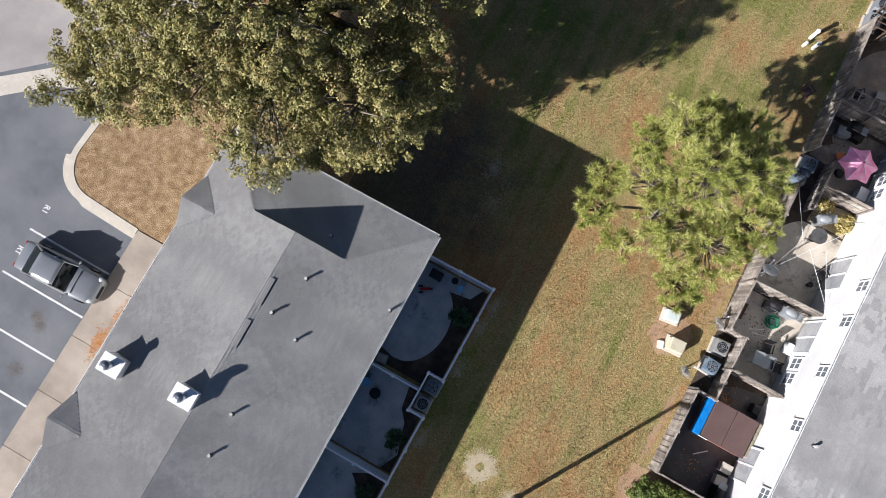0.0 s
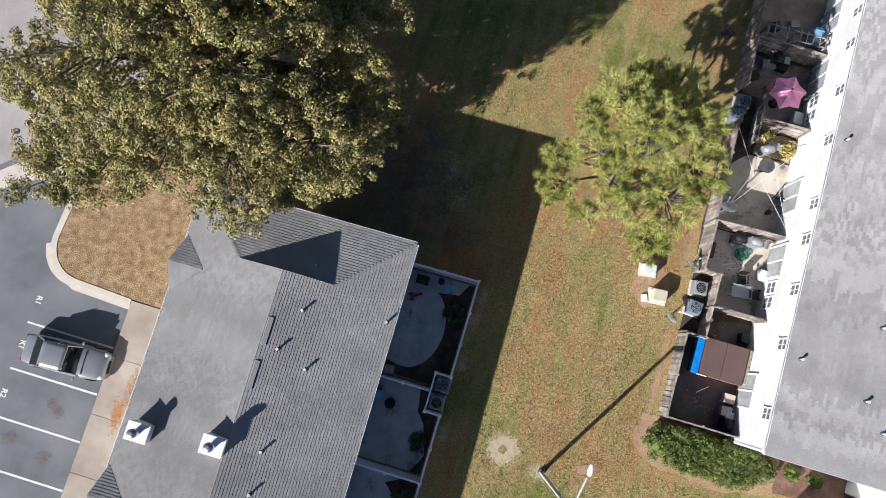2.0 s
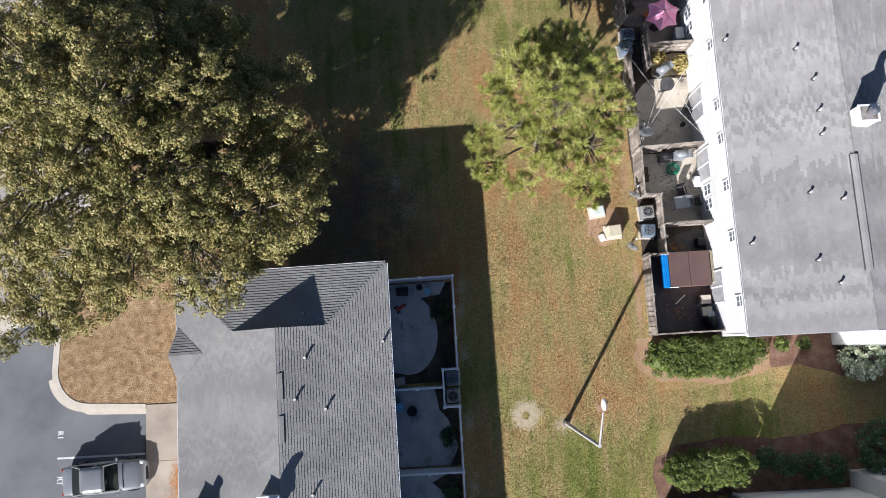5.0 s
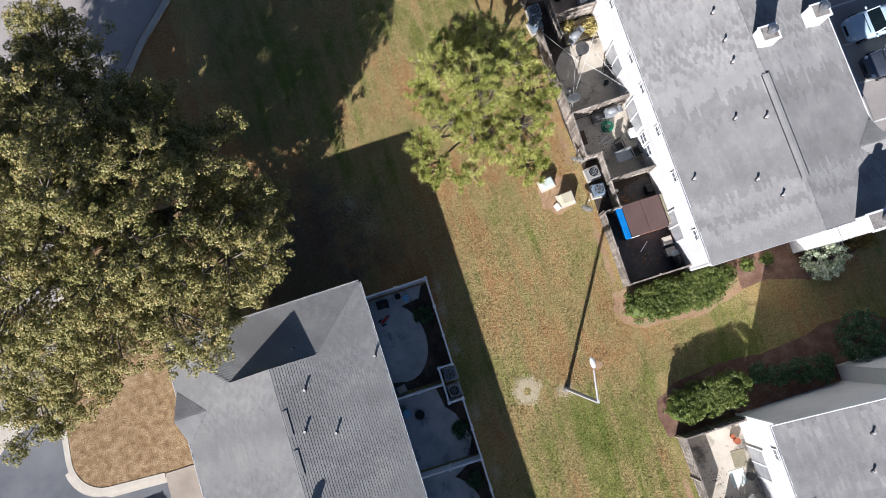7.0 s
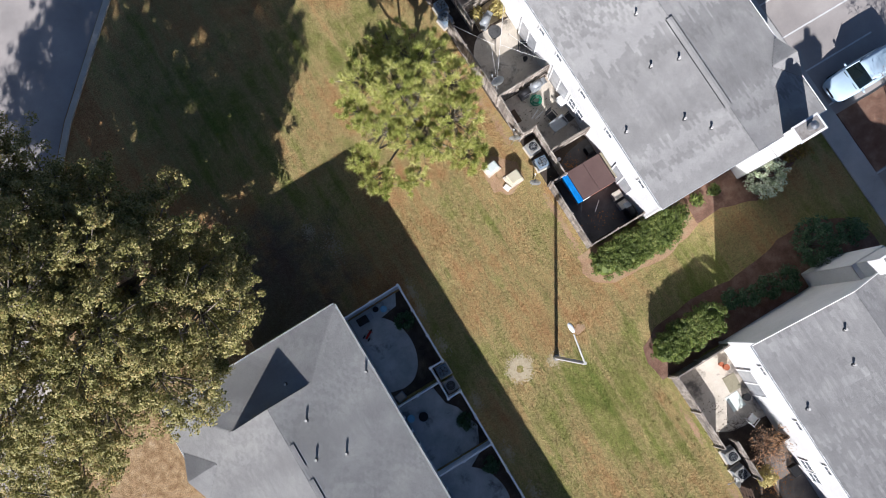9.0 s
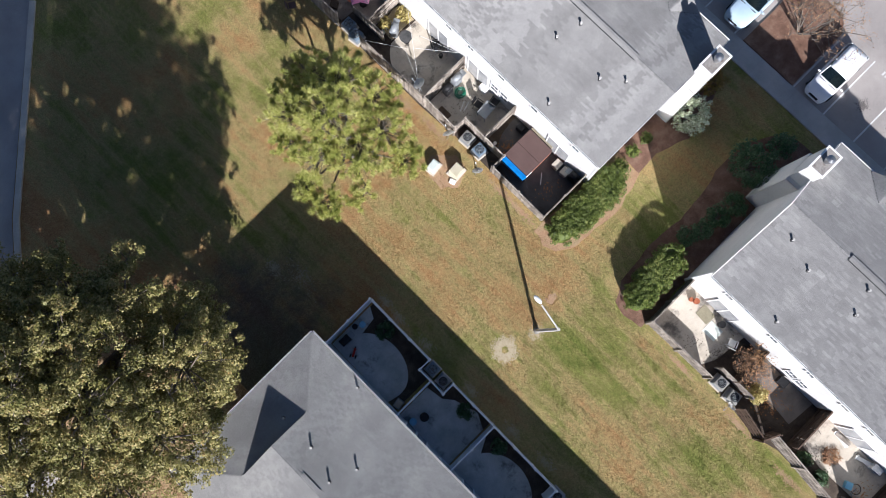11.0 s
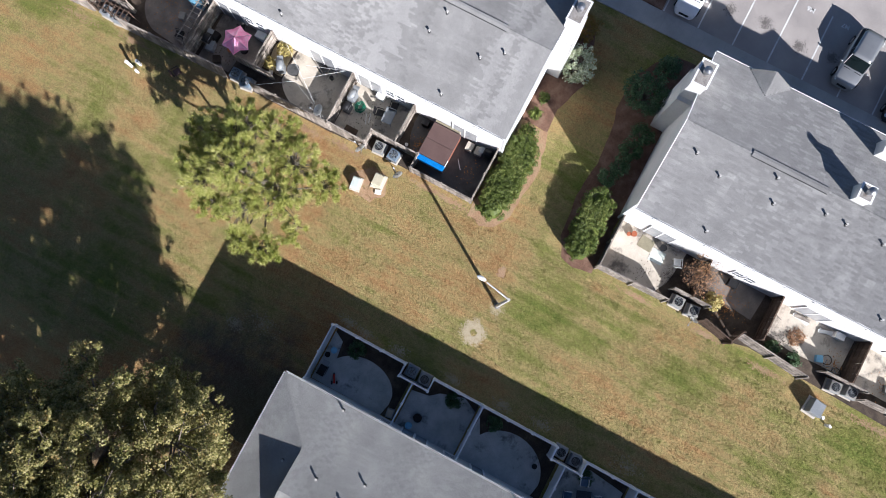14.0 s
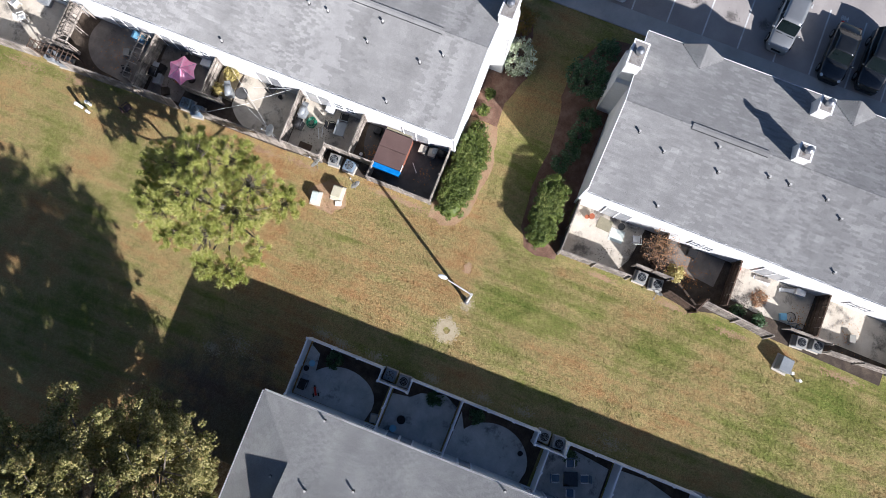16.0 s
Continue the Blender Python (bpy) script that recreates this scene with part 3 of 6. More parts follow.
def gutter(house, a, b, out):
    """A white gutter along an eave that runs in y or in x."""
    bm = B()
    (xa, ya, z), (xb, yb, _) = a, b
    ox, oy = out
    w = 0.11
    box(bm, min(xa, xb, xa + ox * w, xb + ox * w), min(ya, yb, ya + oy * w, yb + oy * w), z - 0.12, max(xa, xb, xa + ox * w, xb + ox * w), max(ya, yb, ya + oy * w, yb + oy * w), z - 0.105)
    box(bm, min(xa + ox * w, xb + ox * w) - 0.008, min(ya + oy * w, yb + oy * w) - 0.008, z - 0.12, max(xa + ox * w, xb + ox * w) + 0.008, max(ya + oy * w, yb + oy * w) + 0.008, z + 0.005)
    box(bm, min(xa, xb) - 0.01, min(ya, yb) - 0.01, z - 0.18, max(xa, xb) + 0.01, max(ya, yb) + 0.01, z - 0.01)
    part("gutter", bm, "trim", house)


def vent_pipe(house, x, y, z, material="pipe"):
    p = part("vent_pipe", tube(B(), (0, 0, -0.12), (0, 0, 0.22), 0.055, 0.055, 10), material, house, "", pose(x, y, z))
    part("flashing", tube(B(), (0, 0, -0.05), (0, 0, 0.07), 0.14, 0.06, 12), "lead", p)
    part("rim", tube(B(), (0, 0, 0.20), (0, 0, 0.27), 0.07, 0.07, 10), "pipe", p)


def ridge_vent(house, x, ya, yb, z, material="shingle_b"):
    p = part("ridge_vent", box(B(), -0.17, ya, -0.08, 0.17, yb, 0.02), "deck", house, "low dark-edged ridge vent", pose(x, 0, z))
    for s in (-1, 1):
        part("slot", box(B(), s * 0.19, ya - 0.02, -0.1, s * 0.222, yb + 0.02, -0.02), "deck", p)
        part("cap", box(B(), 0.0, ya - 0.03, 0.0, s * 0.19, yb + 0.03, 0.018, 0.004, Matrix.Rotation(radians(s * 14), 4, "Y")), material, p, "", pose(0, 0, 0.052))


def chimney(house, x, y, w, d, z0, z1, flue=0.16, plate="cap"):
    bm = B()
    for (xa, ya, xb, yb, o) in ((-w / 2, -d / 2, w / 2, -d / 2, (0, -1)), (-w / 2, d / 2, w / 2, d / 2, (0, 1)), (-w / 2, -d / 2, -w / 2, d / 2, (-1, 0)), (w / 2, -d / 2, w / 2, d / 2, (1, 0))):
        lap_wall(bm, xa, ya, xb, yb, 0, z1 - z0, o, 0.18)
    box(bm, -w / 2, -d / 2, 0, w / 2, d / 2, z1 - z0)
    ch = part("chimney", bm, "siding", house, "white sided chimney with metal flue", pose(x, y, z0))
    top = z1 - z0
    cap = part("cap", box(B(), -w / 2 - 0.06, -d / 2 - 0.06, top, w / 2 + 0.06, d / 2 + 0.06, top + 0.05, 0.01), "trim", ch)
    part("cap_plate", box(B(), -w / 2 + 0.06, -d / 2 + 0.06, top + 0.05, w / 2 - 0.06, d / 2 - 0.06, top + 0.056), plate, ch)
    bm = tube(B(), (0, 0, top + 0.05), (0, 0, top + 0.42), flue * 0.8, flue * 0.8, 16)
    tube(bm, (0, 0, top + 0.36), (0, 0, top + 0.62), flue * 1.15, flue * 1.15, 16)
    tube(bm, (0, 0, top + 0.62), (0, 0, top + 0.7), flue * 1.2, flue * 0.4, 16)
    part("flue", bm, "metal", ch)
    return ch


def bump_roof(house, material, x_eave, y, out, half=1.45, z=5.65, reach=0.3, seed=0):
    """The small gable over an entry: its ridge runs in x, into the main slope. out: -1 or +1 along x."""
    zr = z + half * SLOPE
    back = half  # plan length along the main slope until the ridge meets it
    xt = x_eave + out * reach
    deck = B()
    a = [deck.verts.new(p) for p in ((x_eave, y - half, z), (xt, y, zr), (x_eave - out * (back + 0.05), y, zr), (x_eave, y + half, z))]
    deck.faces.new((a[0], a[1], a[2]))
    deck.faces.new((a[3], a[2], a[1]))
    deck.faces.new((a[0], a[3], a[1]))
    r = part("entry_roof", deck, "deck", house, "small gabled roof over an entry")
    rng = random.Random(seed)
    n = round(half / EXPOSE)
    for s in (-1, 1):
        for k in range(n):
            d = half * k / n
            zz = z + d * SLOPE + 0.012
            xo = x_eave + out * (reach * d / half + 0.02)
            xi = x_eave - out * (d + 0.02)
            shingle_course(r, material, (xo, y + s * (half - d), zz), (xi, y + s * (half - d), zz), (0, -s * half / n, SLOPE * half / n), 0.02, rng)


def house_row(name, label, x0, x1, y0, y1, z, mat, hip_n=False, seed=0, end_wall=None):
    """A two-storey row: walls, roof deck, shingle courses, gutters. hip_n: the north end is a hip with a small gable above it."""
    xr = (x0 + x1) / 2
    run = xr - x0
    zr = z + run * SLOPE
    h = thing(name, label, "house")
    wx0, wx1 = x0 + 0.42, x1 - 0.42
    wy1 = y1 - (0.5 if hip_n else 0.12)
    wy0 = y0 + 0.12
    part("wall", lap_wall(B(), wx0, wy0, wx0, wy1, 0, z - 0.05, (-1, 0)), "siding", h)
    part("wall", lap_wall(B(), wx1, wy0, wx1, wy1, 0, z - 0.05, (1, 0)), "siding", h)
    part("wall", lap_wall(B(), wx0, wy1, wx1, wy1, 0, z - 0.05, (0, 1)), "siding", h)
    part("wall", lap_wall(B(), wx0, wy0, wx1, wy0, 0, z - 0.05, (0, -1)), "siding", h)
    part("wall_core", box(B(), wx0 + 0.03, wy0 + 0.03, 0, wx1 - 0.03, wy1 - 0.03, z - 0.06), "siding", h)
    roof = B()
    cut = 3.08 if hip_n else 0.0
    th = 0.14
    # deck planes as slabs with thickness
    def plane(pts):
        lo = [roof.verts.new((p[0], p[1], p[2] - th)) for p in pts]
        hi = [roof.verts.new(p) for p in pts]
        roof.faces.new(hi)
        roof.faces.new(lo[::-1])
        for k in range(len(pts)):
            j = (k + 1) % len(pts)
            roof.faces.new((lo[k], lo[j], hi[j], hi[k]))
    if hip_n:
        zc, yc = z + cut * SLOPE, y1 - cut
        plane([(x0, y0, z), (x0, y1, z), (x0 + cut, yc, zc), (xr, yc, zr), (xr, y0, zr)])
        plane([(x1, y1, z), (x1, y0, z), (xr, y0, zr), (xr, yc, zr), (x1 - cut, yc, zc)])
        plane([(x0, y1, z), (x1, y1, z), (x1 - cut, yc, zc), (x0 + cut, yc, zc)])
    else:
        plane([(x0, y0, z), (x0, y1, z), (xr, y1, zr), (xr, y0, zr)])
        plane([(x1, y1, z), (x1, y0, z), (xr, y0, zr), (xr, y1, zr)])
    bmesh.ops.recalc_face_normals(roof, faces=roof.faces[:])
    roof = part("roof", roof, "deck", h, "grey shingled roof")
    clip = (lambda d: min(d, cut)) if hip_n else 0.0
    slope_courses(roof, mat, (x0 - 0.02, y0, z), (x0 - 0.02, y1, z), (1, 0), run, 0.0, clip, seed)
    slope_courses(roof, mat, (x1 + 0.02, y0, z), (x1 + 0.02, y1, z), (-1, 0), run, 0.0, clip, seed + 1)
    if hip_n:
        slope_courses(roof, mat, (x0, y1 + 0.02, z), (x1, y1 + 0.02, z), (0, -1), cut, 1.0, 1.0, seed + 2)
        bm = B()
        g = [bm.verts.new(p) for p in ((x0 + cut + 0.1, yc - 0.06, zc - 0.1), (x1 - cut - 0.1, yc - 0.06, zc - 0.1), (xr, yc - 0.06, zr - 0.08))]
        bm.faces.new(g)
        part("gable", bm, "siding", h)
        # caps along the two hips
        for sx, xe in ((1, x0), (-1, x1)):
            rng = random.Random(seed + 5)
            vs, fs = [], []
            n = 22
            for k in range(n):
                a = Vector((xe + sx * cut * k / n, y1 - cut * k / n, z + cut * SLOPE * k / n + 0.03))
                b = Vector((xe + sx * cut * (k + 1.1) / n, y1 - cut * (k + 1.1) / n, z + cut * SLOPE * (k + 1.1) / n + 0.02))
                s = Vector((sx, 1, 0)).normalized() * 0.12
                drop = Vector((0, 0, -0.025))
                i = len(vs)
                vs += [a - s + drop, a, a + s + drop, b - s + drop, b, b + s + drop]
                fs += [(i, i + 1, i + 4, i + 3), (i + 1, i + 2, i + 5, i + 4)]
            tagged(raw("hip_cap", vs, fs, mat, roof), kind="stuff")
    # ridge caps
    vs, fs = [], []
    yr1 = y1 - cut
    n = int((yr1 - y0) / 0.2)
    for k in range(n):
        ya, yb = y0 + (yr1 - y0) * k / n, y0 + (yr1 - y0) * (k + 1.12) / n
        yb = min(yb, yr1)
        i = len(vs)
        vs += [(xr - 0.15, ya, zr - 0.04), (xr, ya, zr + 0.03), (xr + 0.15, ya, zr - 0.04), (xr - 0.15, yb, zr - 0.052), (xr, yb, zr + 0.018), (xr + 0.15, yb, zr - 0.052)]
        fs += [(i, i + 3, i + 4, i + 1), (i + 1, i + 4, i + 5, i + 2)]
    tagged(raw("ridge_cap", vs, fs, mat, roof), kind="stuff")
    gutter(h, (x0, y0, z), (x0, y1, z), (-1, 0))
    gutter(h, (x1, y0, z), (x1, y1, z), (1, 0))
    if hip_n:
        gutter(h, (x0, y1, z), (x1, y1, z), (0, 1))
    for ye, s in ((y0, -1),) + (() if hip_n else ((y1, 1),)):
        bm = B()
        yw = wy0 if s < 0 else wy1
        for lo, hi in ((0.0, 1.0),):
            n = int((zr - z) / 0.2)
            for k in range(n):
                za, zb = z - 0.06 + (zr - z) * k / n, z - 0.06 + (zr - z) * (k + 1) / n
                wa, wb = run - 0.42 - run * k / n * 0.93, run - 0.42 - run * (k + 1) / n * 0.93
                v = [bm.verts.new(p) for p in ((xr - wa, yw + s * 0.022, za), (xr + wa, yw + s * 0.022, za), (xr + max(wb, 0.02), yw + s * 0.004, zb), (xr - max(wb, 0.02), yw + s * 0.004, zb))]
                bm.faces.new(v if s < 0 else v[::-1])
        part("gable", bm, "siding", h)
        # rake boards
        for sx, xe in ((1, x0), (-1, x1)):
            bm = B()
            v = [bm.verts.new(p) for p in ((xe, ye, z - 0.2), (xr, ye, zr - 0.2), (xr, ye, zr + 0.01), (xe, ye, z + 0.01), (xe, ye + s * 0.04, z - 0.2), (xr, ye + s * 0.04, zr - 0.2), (xr, ye + s * 0.04, zr + 0.03), (xe, ye + s * 0.04, z + 0.03))]
            for f in ((0, 1, 2, 3), (7, 6, 5, 4), (3, 2, 6, 7), (1, 0, 4, 5), (0, 3, 7, 4), (2, 1, 5, 6)):
                bm.faces.new([v[i] for i in f])
            bmesh.ops.recalc_face_normals(bm, faces=bm.faces[:])
            part("rake_board", bm, "trim", h)
    return h, xr, zr


def rotate_row(h, about, degrees):
    """Turns a whole row a little about one corner."""
    h.matrix_basis = Matrix.Translation((*about, 0)) @ Matrix.Rotation(radians(degrees), 4, "Z") @ Matrix.Translation((-about[0], -about[1], 0))


def roof_z(x, x0, x1, z):
    return z + min(x - x0, x1 - x) * SLOPE


AX0, AX1, AZ = -20.7, -9.71, 5.57
house_a, axr, azr = house_row("house_row_shaded", "two-storey row house with grey shingle roof and white gutters", AX0, AX1, -40.0, 9.4, AZ, "shingle_a", True, 11)
for x, y in ((-13.83, 4.75), (-14.36, 2.75), (-12.95, 2.17), (-10.03, 5.31), (-13.71, -1.86), (-13.65, -3.79), (-9.97, -6.1), (-13.8, -6.3), (-12.9, -8.9)):
    vent_pipe(house_a, x, y, roof_z(x, AX0, AX1, AZ), "lead")
vent_pipe(house_a, -13.95, 6.98, AZ + 2.42 * SLOPE, "lead")
ridge_vent(house_a, axr + 0.1, 2.8, 4.05, azr - 0.045, "shingle_a")
ridge_vent(house_a, axr + 0.1, 0.75, 2.0, azr - 0.045, "shingle_a")
for y in (0.0, -11.05, -22.1):
    chimney(house_a, -19.5, y - 2.64, 0.95, 0.75, 5.8, 6.78, 0.19, "trim")
    chimney(house_a, -15.7, y - 2.04, 0.95, 0.75, 7.0, 7.8, 0.19, "trim")
for k, y in enumerate((5.3, -6.1, -16.9, -28.0)):
    bump_roof(house_a, "shingle_a", AX0, y, -1, 1.5, AZ, 0.35, 30 + k)

for k in range(4):
    for off, kind in ((0.9, 0), (1.8, 0), (3.4, 1), (-1.2, 1), (-3.2, 0)):
        y = 2.5 - 11.05 * k - 3.0 + off
        if kind:
            window(house_a, AX1 - 0.40, y, 0.9, 0.8, 1.1, 1)
        else:
            d = part("patio_door", box(B(), -0.02, -0.45, 0, 0.04, 0.45, 2.05), "blind", house_a, "white glazed patio door", pose(AX1 - 0.41, y, 0.12))
            for dy in (-0.47, 0.47):
                part("frame", box(B(), -0.04, dy - 0.06, 0, 0.07, dy + 0.06, 2.12, 0.006), "trim", d)
rotate_row(house_a, (AX1, 9.4), 0.6)

BX0, BX1, BZ = 8.85, 19.9, 5.72
house_b, bxr, bzr = house_row("house_row_lived_in", "white-sided two-storey row house with blue-grey shingle roof", BX0, BX1, 4.5, 48.0, BZ, "shingle_b", False, 41)
for x, y in ((9.3, 20.46), (12.28, 11.6), (13.65, 11.1), (12.24, 8.11), (13.08, 6.9), (9.43, 9.26), (13.15, 15.82), (13.13, 14.55), (12.33, 22.84), (13.09, 17.52), (12.47, 19.29)):
    vent_pipe(house_b, x, y, roof_z(x, BX0, BX1, BZ))
house_c, cxr, czr = house_row("house_row_south", "white-sided two-storey row house with patched blue-grey shingle roof", BX0, BX1, -48.0, -4.4, BZ, "shingle_c", False, 61)
for x, y in ((13.0, -5.86), (12.43, -7.66), (13.75, -10.56), (12.44, -11.12), (13.2, -13.97), (13.2, -15.24), (13.14, -17.6), (12.42, -18.81), (9.43, -8.65), (9.53, -19.91)):
    vent_pipe(house_c, x, y, roof_z(x, BX0, BX1, BZ))
ridge_vent(house_c, cxr, -13.4, -8.65, czr)
ridge_vent(house_b, bxr, 7.45, 13.3, bzr)
for h, s, base in ((house_b, 1, 4.5), (house_c, -1, -4.4)):
    # the end chimney stands before the gable wall
    e = base - s * 0.35
    bm = B()
    lap_wall(bm, 16.1, e - s * 0.5, 18.3, e - s * 0.5, 0, 5.6, (0, -s), 0.2)
    box(bm, 16.1, e - 0.48, 0, 18.3, e + 0.48, 5.6)
    slab(bm, [(16.1, e - 0.48), (18.3, e - 0.48), (18.3, e + 0.48), (16.1, e + 0.48)], 5.55, 5.62)
    part("chimney_base", bm, "siding", h, "white sided chimney breast on the end wall")
    chimney(h, 17.2, e, 1.6, 0.9, 5.6, 7.9, 0.2)
    part("corner_board", box(B(), BX0 + 0.38, base + s * 0.08 - 0.06, 0, BX0 + 0.5, base + s * 0.08 + 0.06, BZ - 0.1), "trim", h)
    for k in range(3):
        y = base + s * (10.75 + 11.05 * k)
        chimney(h, 18.65, y + s * 0.6, 0.95, 0.8, 6.0, 7.3, 0.19)
        chimney(h, 15.0, y - s * 0.05, 0.95, 0.8, 7.2, 8.25, 0.19)
    for k in range(4):
        bump_roof(h, "shingle_b", BX1, base + s * (3.7 + 10.0 * k), 1, 1.45, BZ, 0.35, 90 + k)
    # windows of the upper floor, window pairs and sliding doors below, on the patio side
    for k in range(4):
        for off in (1.9, 5.45, 8.3, 11.0):
            window(h, BX0 + 0.40, base + s * (off + 11.05 * k), 3.75, 0.6, 0.9, -1, "pane")
        for off in (8.25,) if s > 0 else (8.9,):
            for d in (-0.43, 0.43):
                window(h, BX0 + 0.40, base + s * (off + 11.05 * k) + d, 0.9, 0.66, 1.0, -1, "pane")
    for y in [base + s * (o + 11.05 * k) for k in range(4) for o in ((2.9, 10.2) if s > 0 else (2.9,))]:
        door = part("patio_door", box(B(), -0.04, -0.9, 0, 0.02, 0.9, 2.05), "blind", h, "glazed sliding patio door", pose(BX0 + 0.39, y, 0.12))
        for dy in (-0.92, 0.0, 0.92):
            part("frame", box(B(), -0.06, dy - 0.05, 0, 0.04, dy + 0.05, 2.1, 0.006), "trim", door)
        part("frame", box(B(), -0.06, -0.97, 2.05, 0.04, 0.97, 2.15, 0.006), "trim", door)

# ---- trees and hedges ----
def leaves(name, centres, radii, per, size, material, parent, seed, squash=0.75, up=0.35, aspect=0.55, label=""):
    """Many small leaves, each a bent diamond of two triangles, in clumps round the centres."""
    rg = np.random.default_rng(seed)
    centres, radii = np.asarray(centres, float), np.asarray(radii, float)
    n = len(centres) * per
    which = np.repeat(np.arange(len(centres)), per)
    d = rg.normal(size=(n, 3))
    d /= np.linalg.norm(d, axis=1, keepdims=True)
    r = rg.uniform(0.25, 1.0, (n, 1)) ** 0.6
    p = centres[which] + d * r * radii[which][:, None] * [1, 1, squash]
    nrm = d * 1.1 + rg.normal(size=(n, 3)) * 0.5 + [0, 0, up]
    nrm /= np.linalg.norm(nrm, axis=1, keepdims=True)
    t = np.cross(nrm, rg.normal(size=(n, 3)))
    t /= np.linalg.norm(t, axis=1, keepdims=True)
    w = np.cross(nrm, t)
    s = size * rg.uniform(0.6, 1.35, (n, 1))
    a, c = p - t * s, p + t * s
    b, e = p + w * s * aspect + nrm * s * 0.22, p - w * s * aspect + nrm * s * 0.22
    v = np.stack([a, b, c, e], 1).reshape(-1, 3)
    k = np.arange(n)[:, None] * 4
    f = np.concatenate([k + [0, 1, 2], k + [0, 2, 3]], 1).reshape(-1, 3)
    me = bpy.data.meshes.new(name)
    me.vertices.add(len(v))
    me.vertices.foreach_set("co", v.astype(np.float32).ravel())
    me.loops.add(len(f) * 3)
    me.loops.foreach_set("vertex_index", f.astype(np.int32).ravel())
    me.polygons.add(len(f))
    me.polygons.foreach_set("loop_start", np.arange(0, len(f) * 3, 3, dtype=np.int32))
    me.polygons.foreach_set("loop_total", np.full(len(f), 3, dtype=np.int32))
    me.update(calc_edges=True)
    me.materials.append(M[material])
    return part(name, me, material, parent, label)


def limb(bm, a, b, r0, r1, rng, bends=4, sway=0.12):
    """A tapered, crooked limb from a to b."""
    a, b = Vector(a), Vector(b)
    pts = [a]
    for k in range(1, bends):
        p = a.lerp(b, k / bends)
        w = (b - a).length * sway
        pts.append(p + Vector((rng.uniform(-w, w), rng.uniform(-w, w), rng.uniform(-w, w) * 0.6)) * 0.5)
    pts.append(b)
    for k in range(bends):
        tube(bm, pts[k], pts[k + 1], r0 + (r1 - r0) * k / bends, r0 + (r1 - r0) * (k + 1) / bends, 7, False)
        if k:
            ball(bm, pts[k], (r0 + (r1 - r0) * k / bends) * 1.0, 7)
    return pts


def grass_tufts(count, seed):
    """Tufts of grass standing up from the lawn, in loose clumps."""
    rg = np.random.default_rng(seed)
    c = np.stack([rg.uniform(-16.0, 22.0, count), rg.uniform(-36.0, 44.0, count)], 1)
    p = np.repeat(c, 8, 0) + rg.normal(size=(count * 8, 2)) * rg.uniform(0.25, 0.8, (count, 1)).repeat(8, 0) * [0.8, 1.3]
    x, y = p[:, 0], p[:, 1]
    keep = ((x > -6.05) & (x < 4.7)) | ((x <= -6.05) & (y > 9.1) & (y < x + 47.0) & (x > -15.5)) | ((x >= 4.7) & (y > -0.7) & (y < 1.6))
    for cx, cy, r in ((-2.33, 0.56, 0.95), (-0.05, -0.05, 0.5), (2.2, 0.72, 0.25)):
        keep &= np.hypot(x - cx, y - cy) > r
    p = np.concatenate([p[keep], np.zeros((keep.sum(), 1))], 1)
    n = len(p)
    blades = []
    for k in range(4):
        a = rg.uniform(0, 2 * math.pi, n)
        w = np.stack([np.cos(a), np.sin(a), np.zeros(n)], 1) * rg.uniform(0.010, 0.024, (n, 1))
        tip = np.concatenate([rg.normal(size=(n, 2)) * 0.045, rg.uniform(0.03, 0.075, (n, 1))], 1)
        o = p + np.concatenate([rg.normal(size=(n, 2)) * 0.03, np.full((n, 1), -0.004)], 1)
        blades.append(np.stack([o - w, o + w, o + tip], 1).reshape(-1, 3))
    v = np.concatenate(blades)
    me = bpy.data.meshes.new("grass")
    me.vertices.add(len(v))
    me.vertices.foreach_set("co", v.astype(np.float32).ravel())
    me.loops.add(len(v))
    me.loops.foreach_set("vertex_index", np.arange(len(v), dtype=np.int32))
    me.polygons.add(len(v) // 3)
    me.polygons.foreach_set("loop_start", np.arange(0, len(v), 3, dtype=np.int32))
    me.polygons.foreach_set("loop_total", np.full(len(v) // 3, 3, dtype=np.int32))
    me.update(calc_edges=True)
    me.materials.append(M["grass"])
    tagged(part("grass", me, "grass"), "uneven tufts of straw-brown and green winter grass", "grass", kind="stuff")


grass_tufts(22000, 77)

# the great oak: lobes of the crown (x, y, z, radius), round its trunk
OAK = [(-28.0, 8.2, 6.8, 2.3), (-25.0, 9.9, 7.6, 2.8), (-21.5, 10.2, 8.4, 2.9), (-18.2, 9.8, 8.6, 2.4), (-15.5, 12.0, 8.0, 2.5), (-14.4, 14.6, 7.2, 2.1), (-15.4, 17.4, 7.8, 2.4), (-17.2, 20.2, 8.0, 2.5),
       (-19.4, 23.0, 8.0, 2.6), (-22.0, 26.2, 7.4, 2.7), (-24.6, 25.0, 7.6, 2.5), (-27.2, 22.4, 7.6, 2.5), (-28.6, 17.5, 7.6, 2.7), (-30.0, 12.2, 6.4, 2.2), (-30.0, 20.5, 7.4, 2.2),
       (-19.6, 13.6, 10.2, 3.3), (-22.5, 17.0, 11.2, 3.9), (-18.9, 17.3, 9.8, 3.0), (-25.5, 13.5, 10.0, 3.6), (-26.0, 19.5, 10.2, 3.7), (-22.0, 21.2, 10.0, 3.4)]


# the crown stands high on its eastern side
OAK = [(-7 + (x + 7) * (36.0 - z) / (37.7 - z), 5 + (y - 5) * (36.0 - z) / (37.7 - z), z + (1.9 if x > -27 else 0.6), r) for x, y, z, r in OAK]
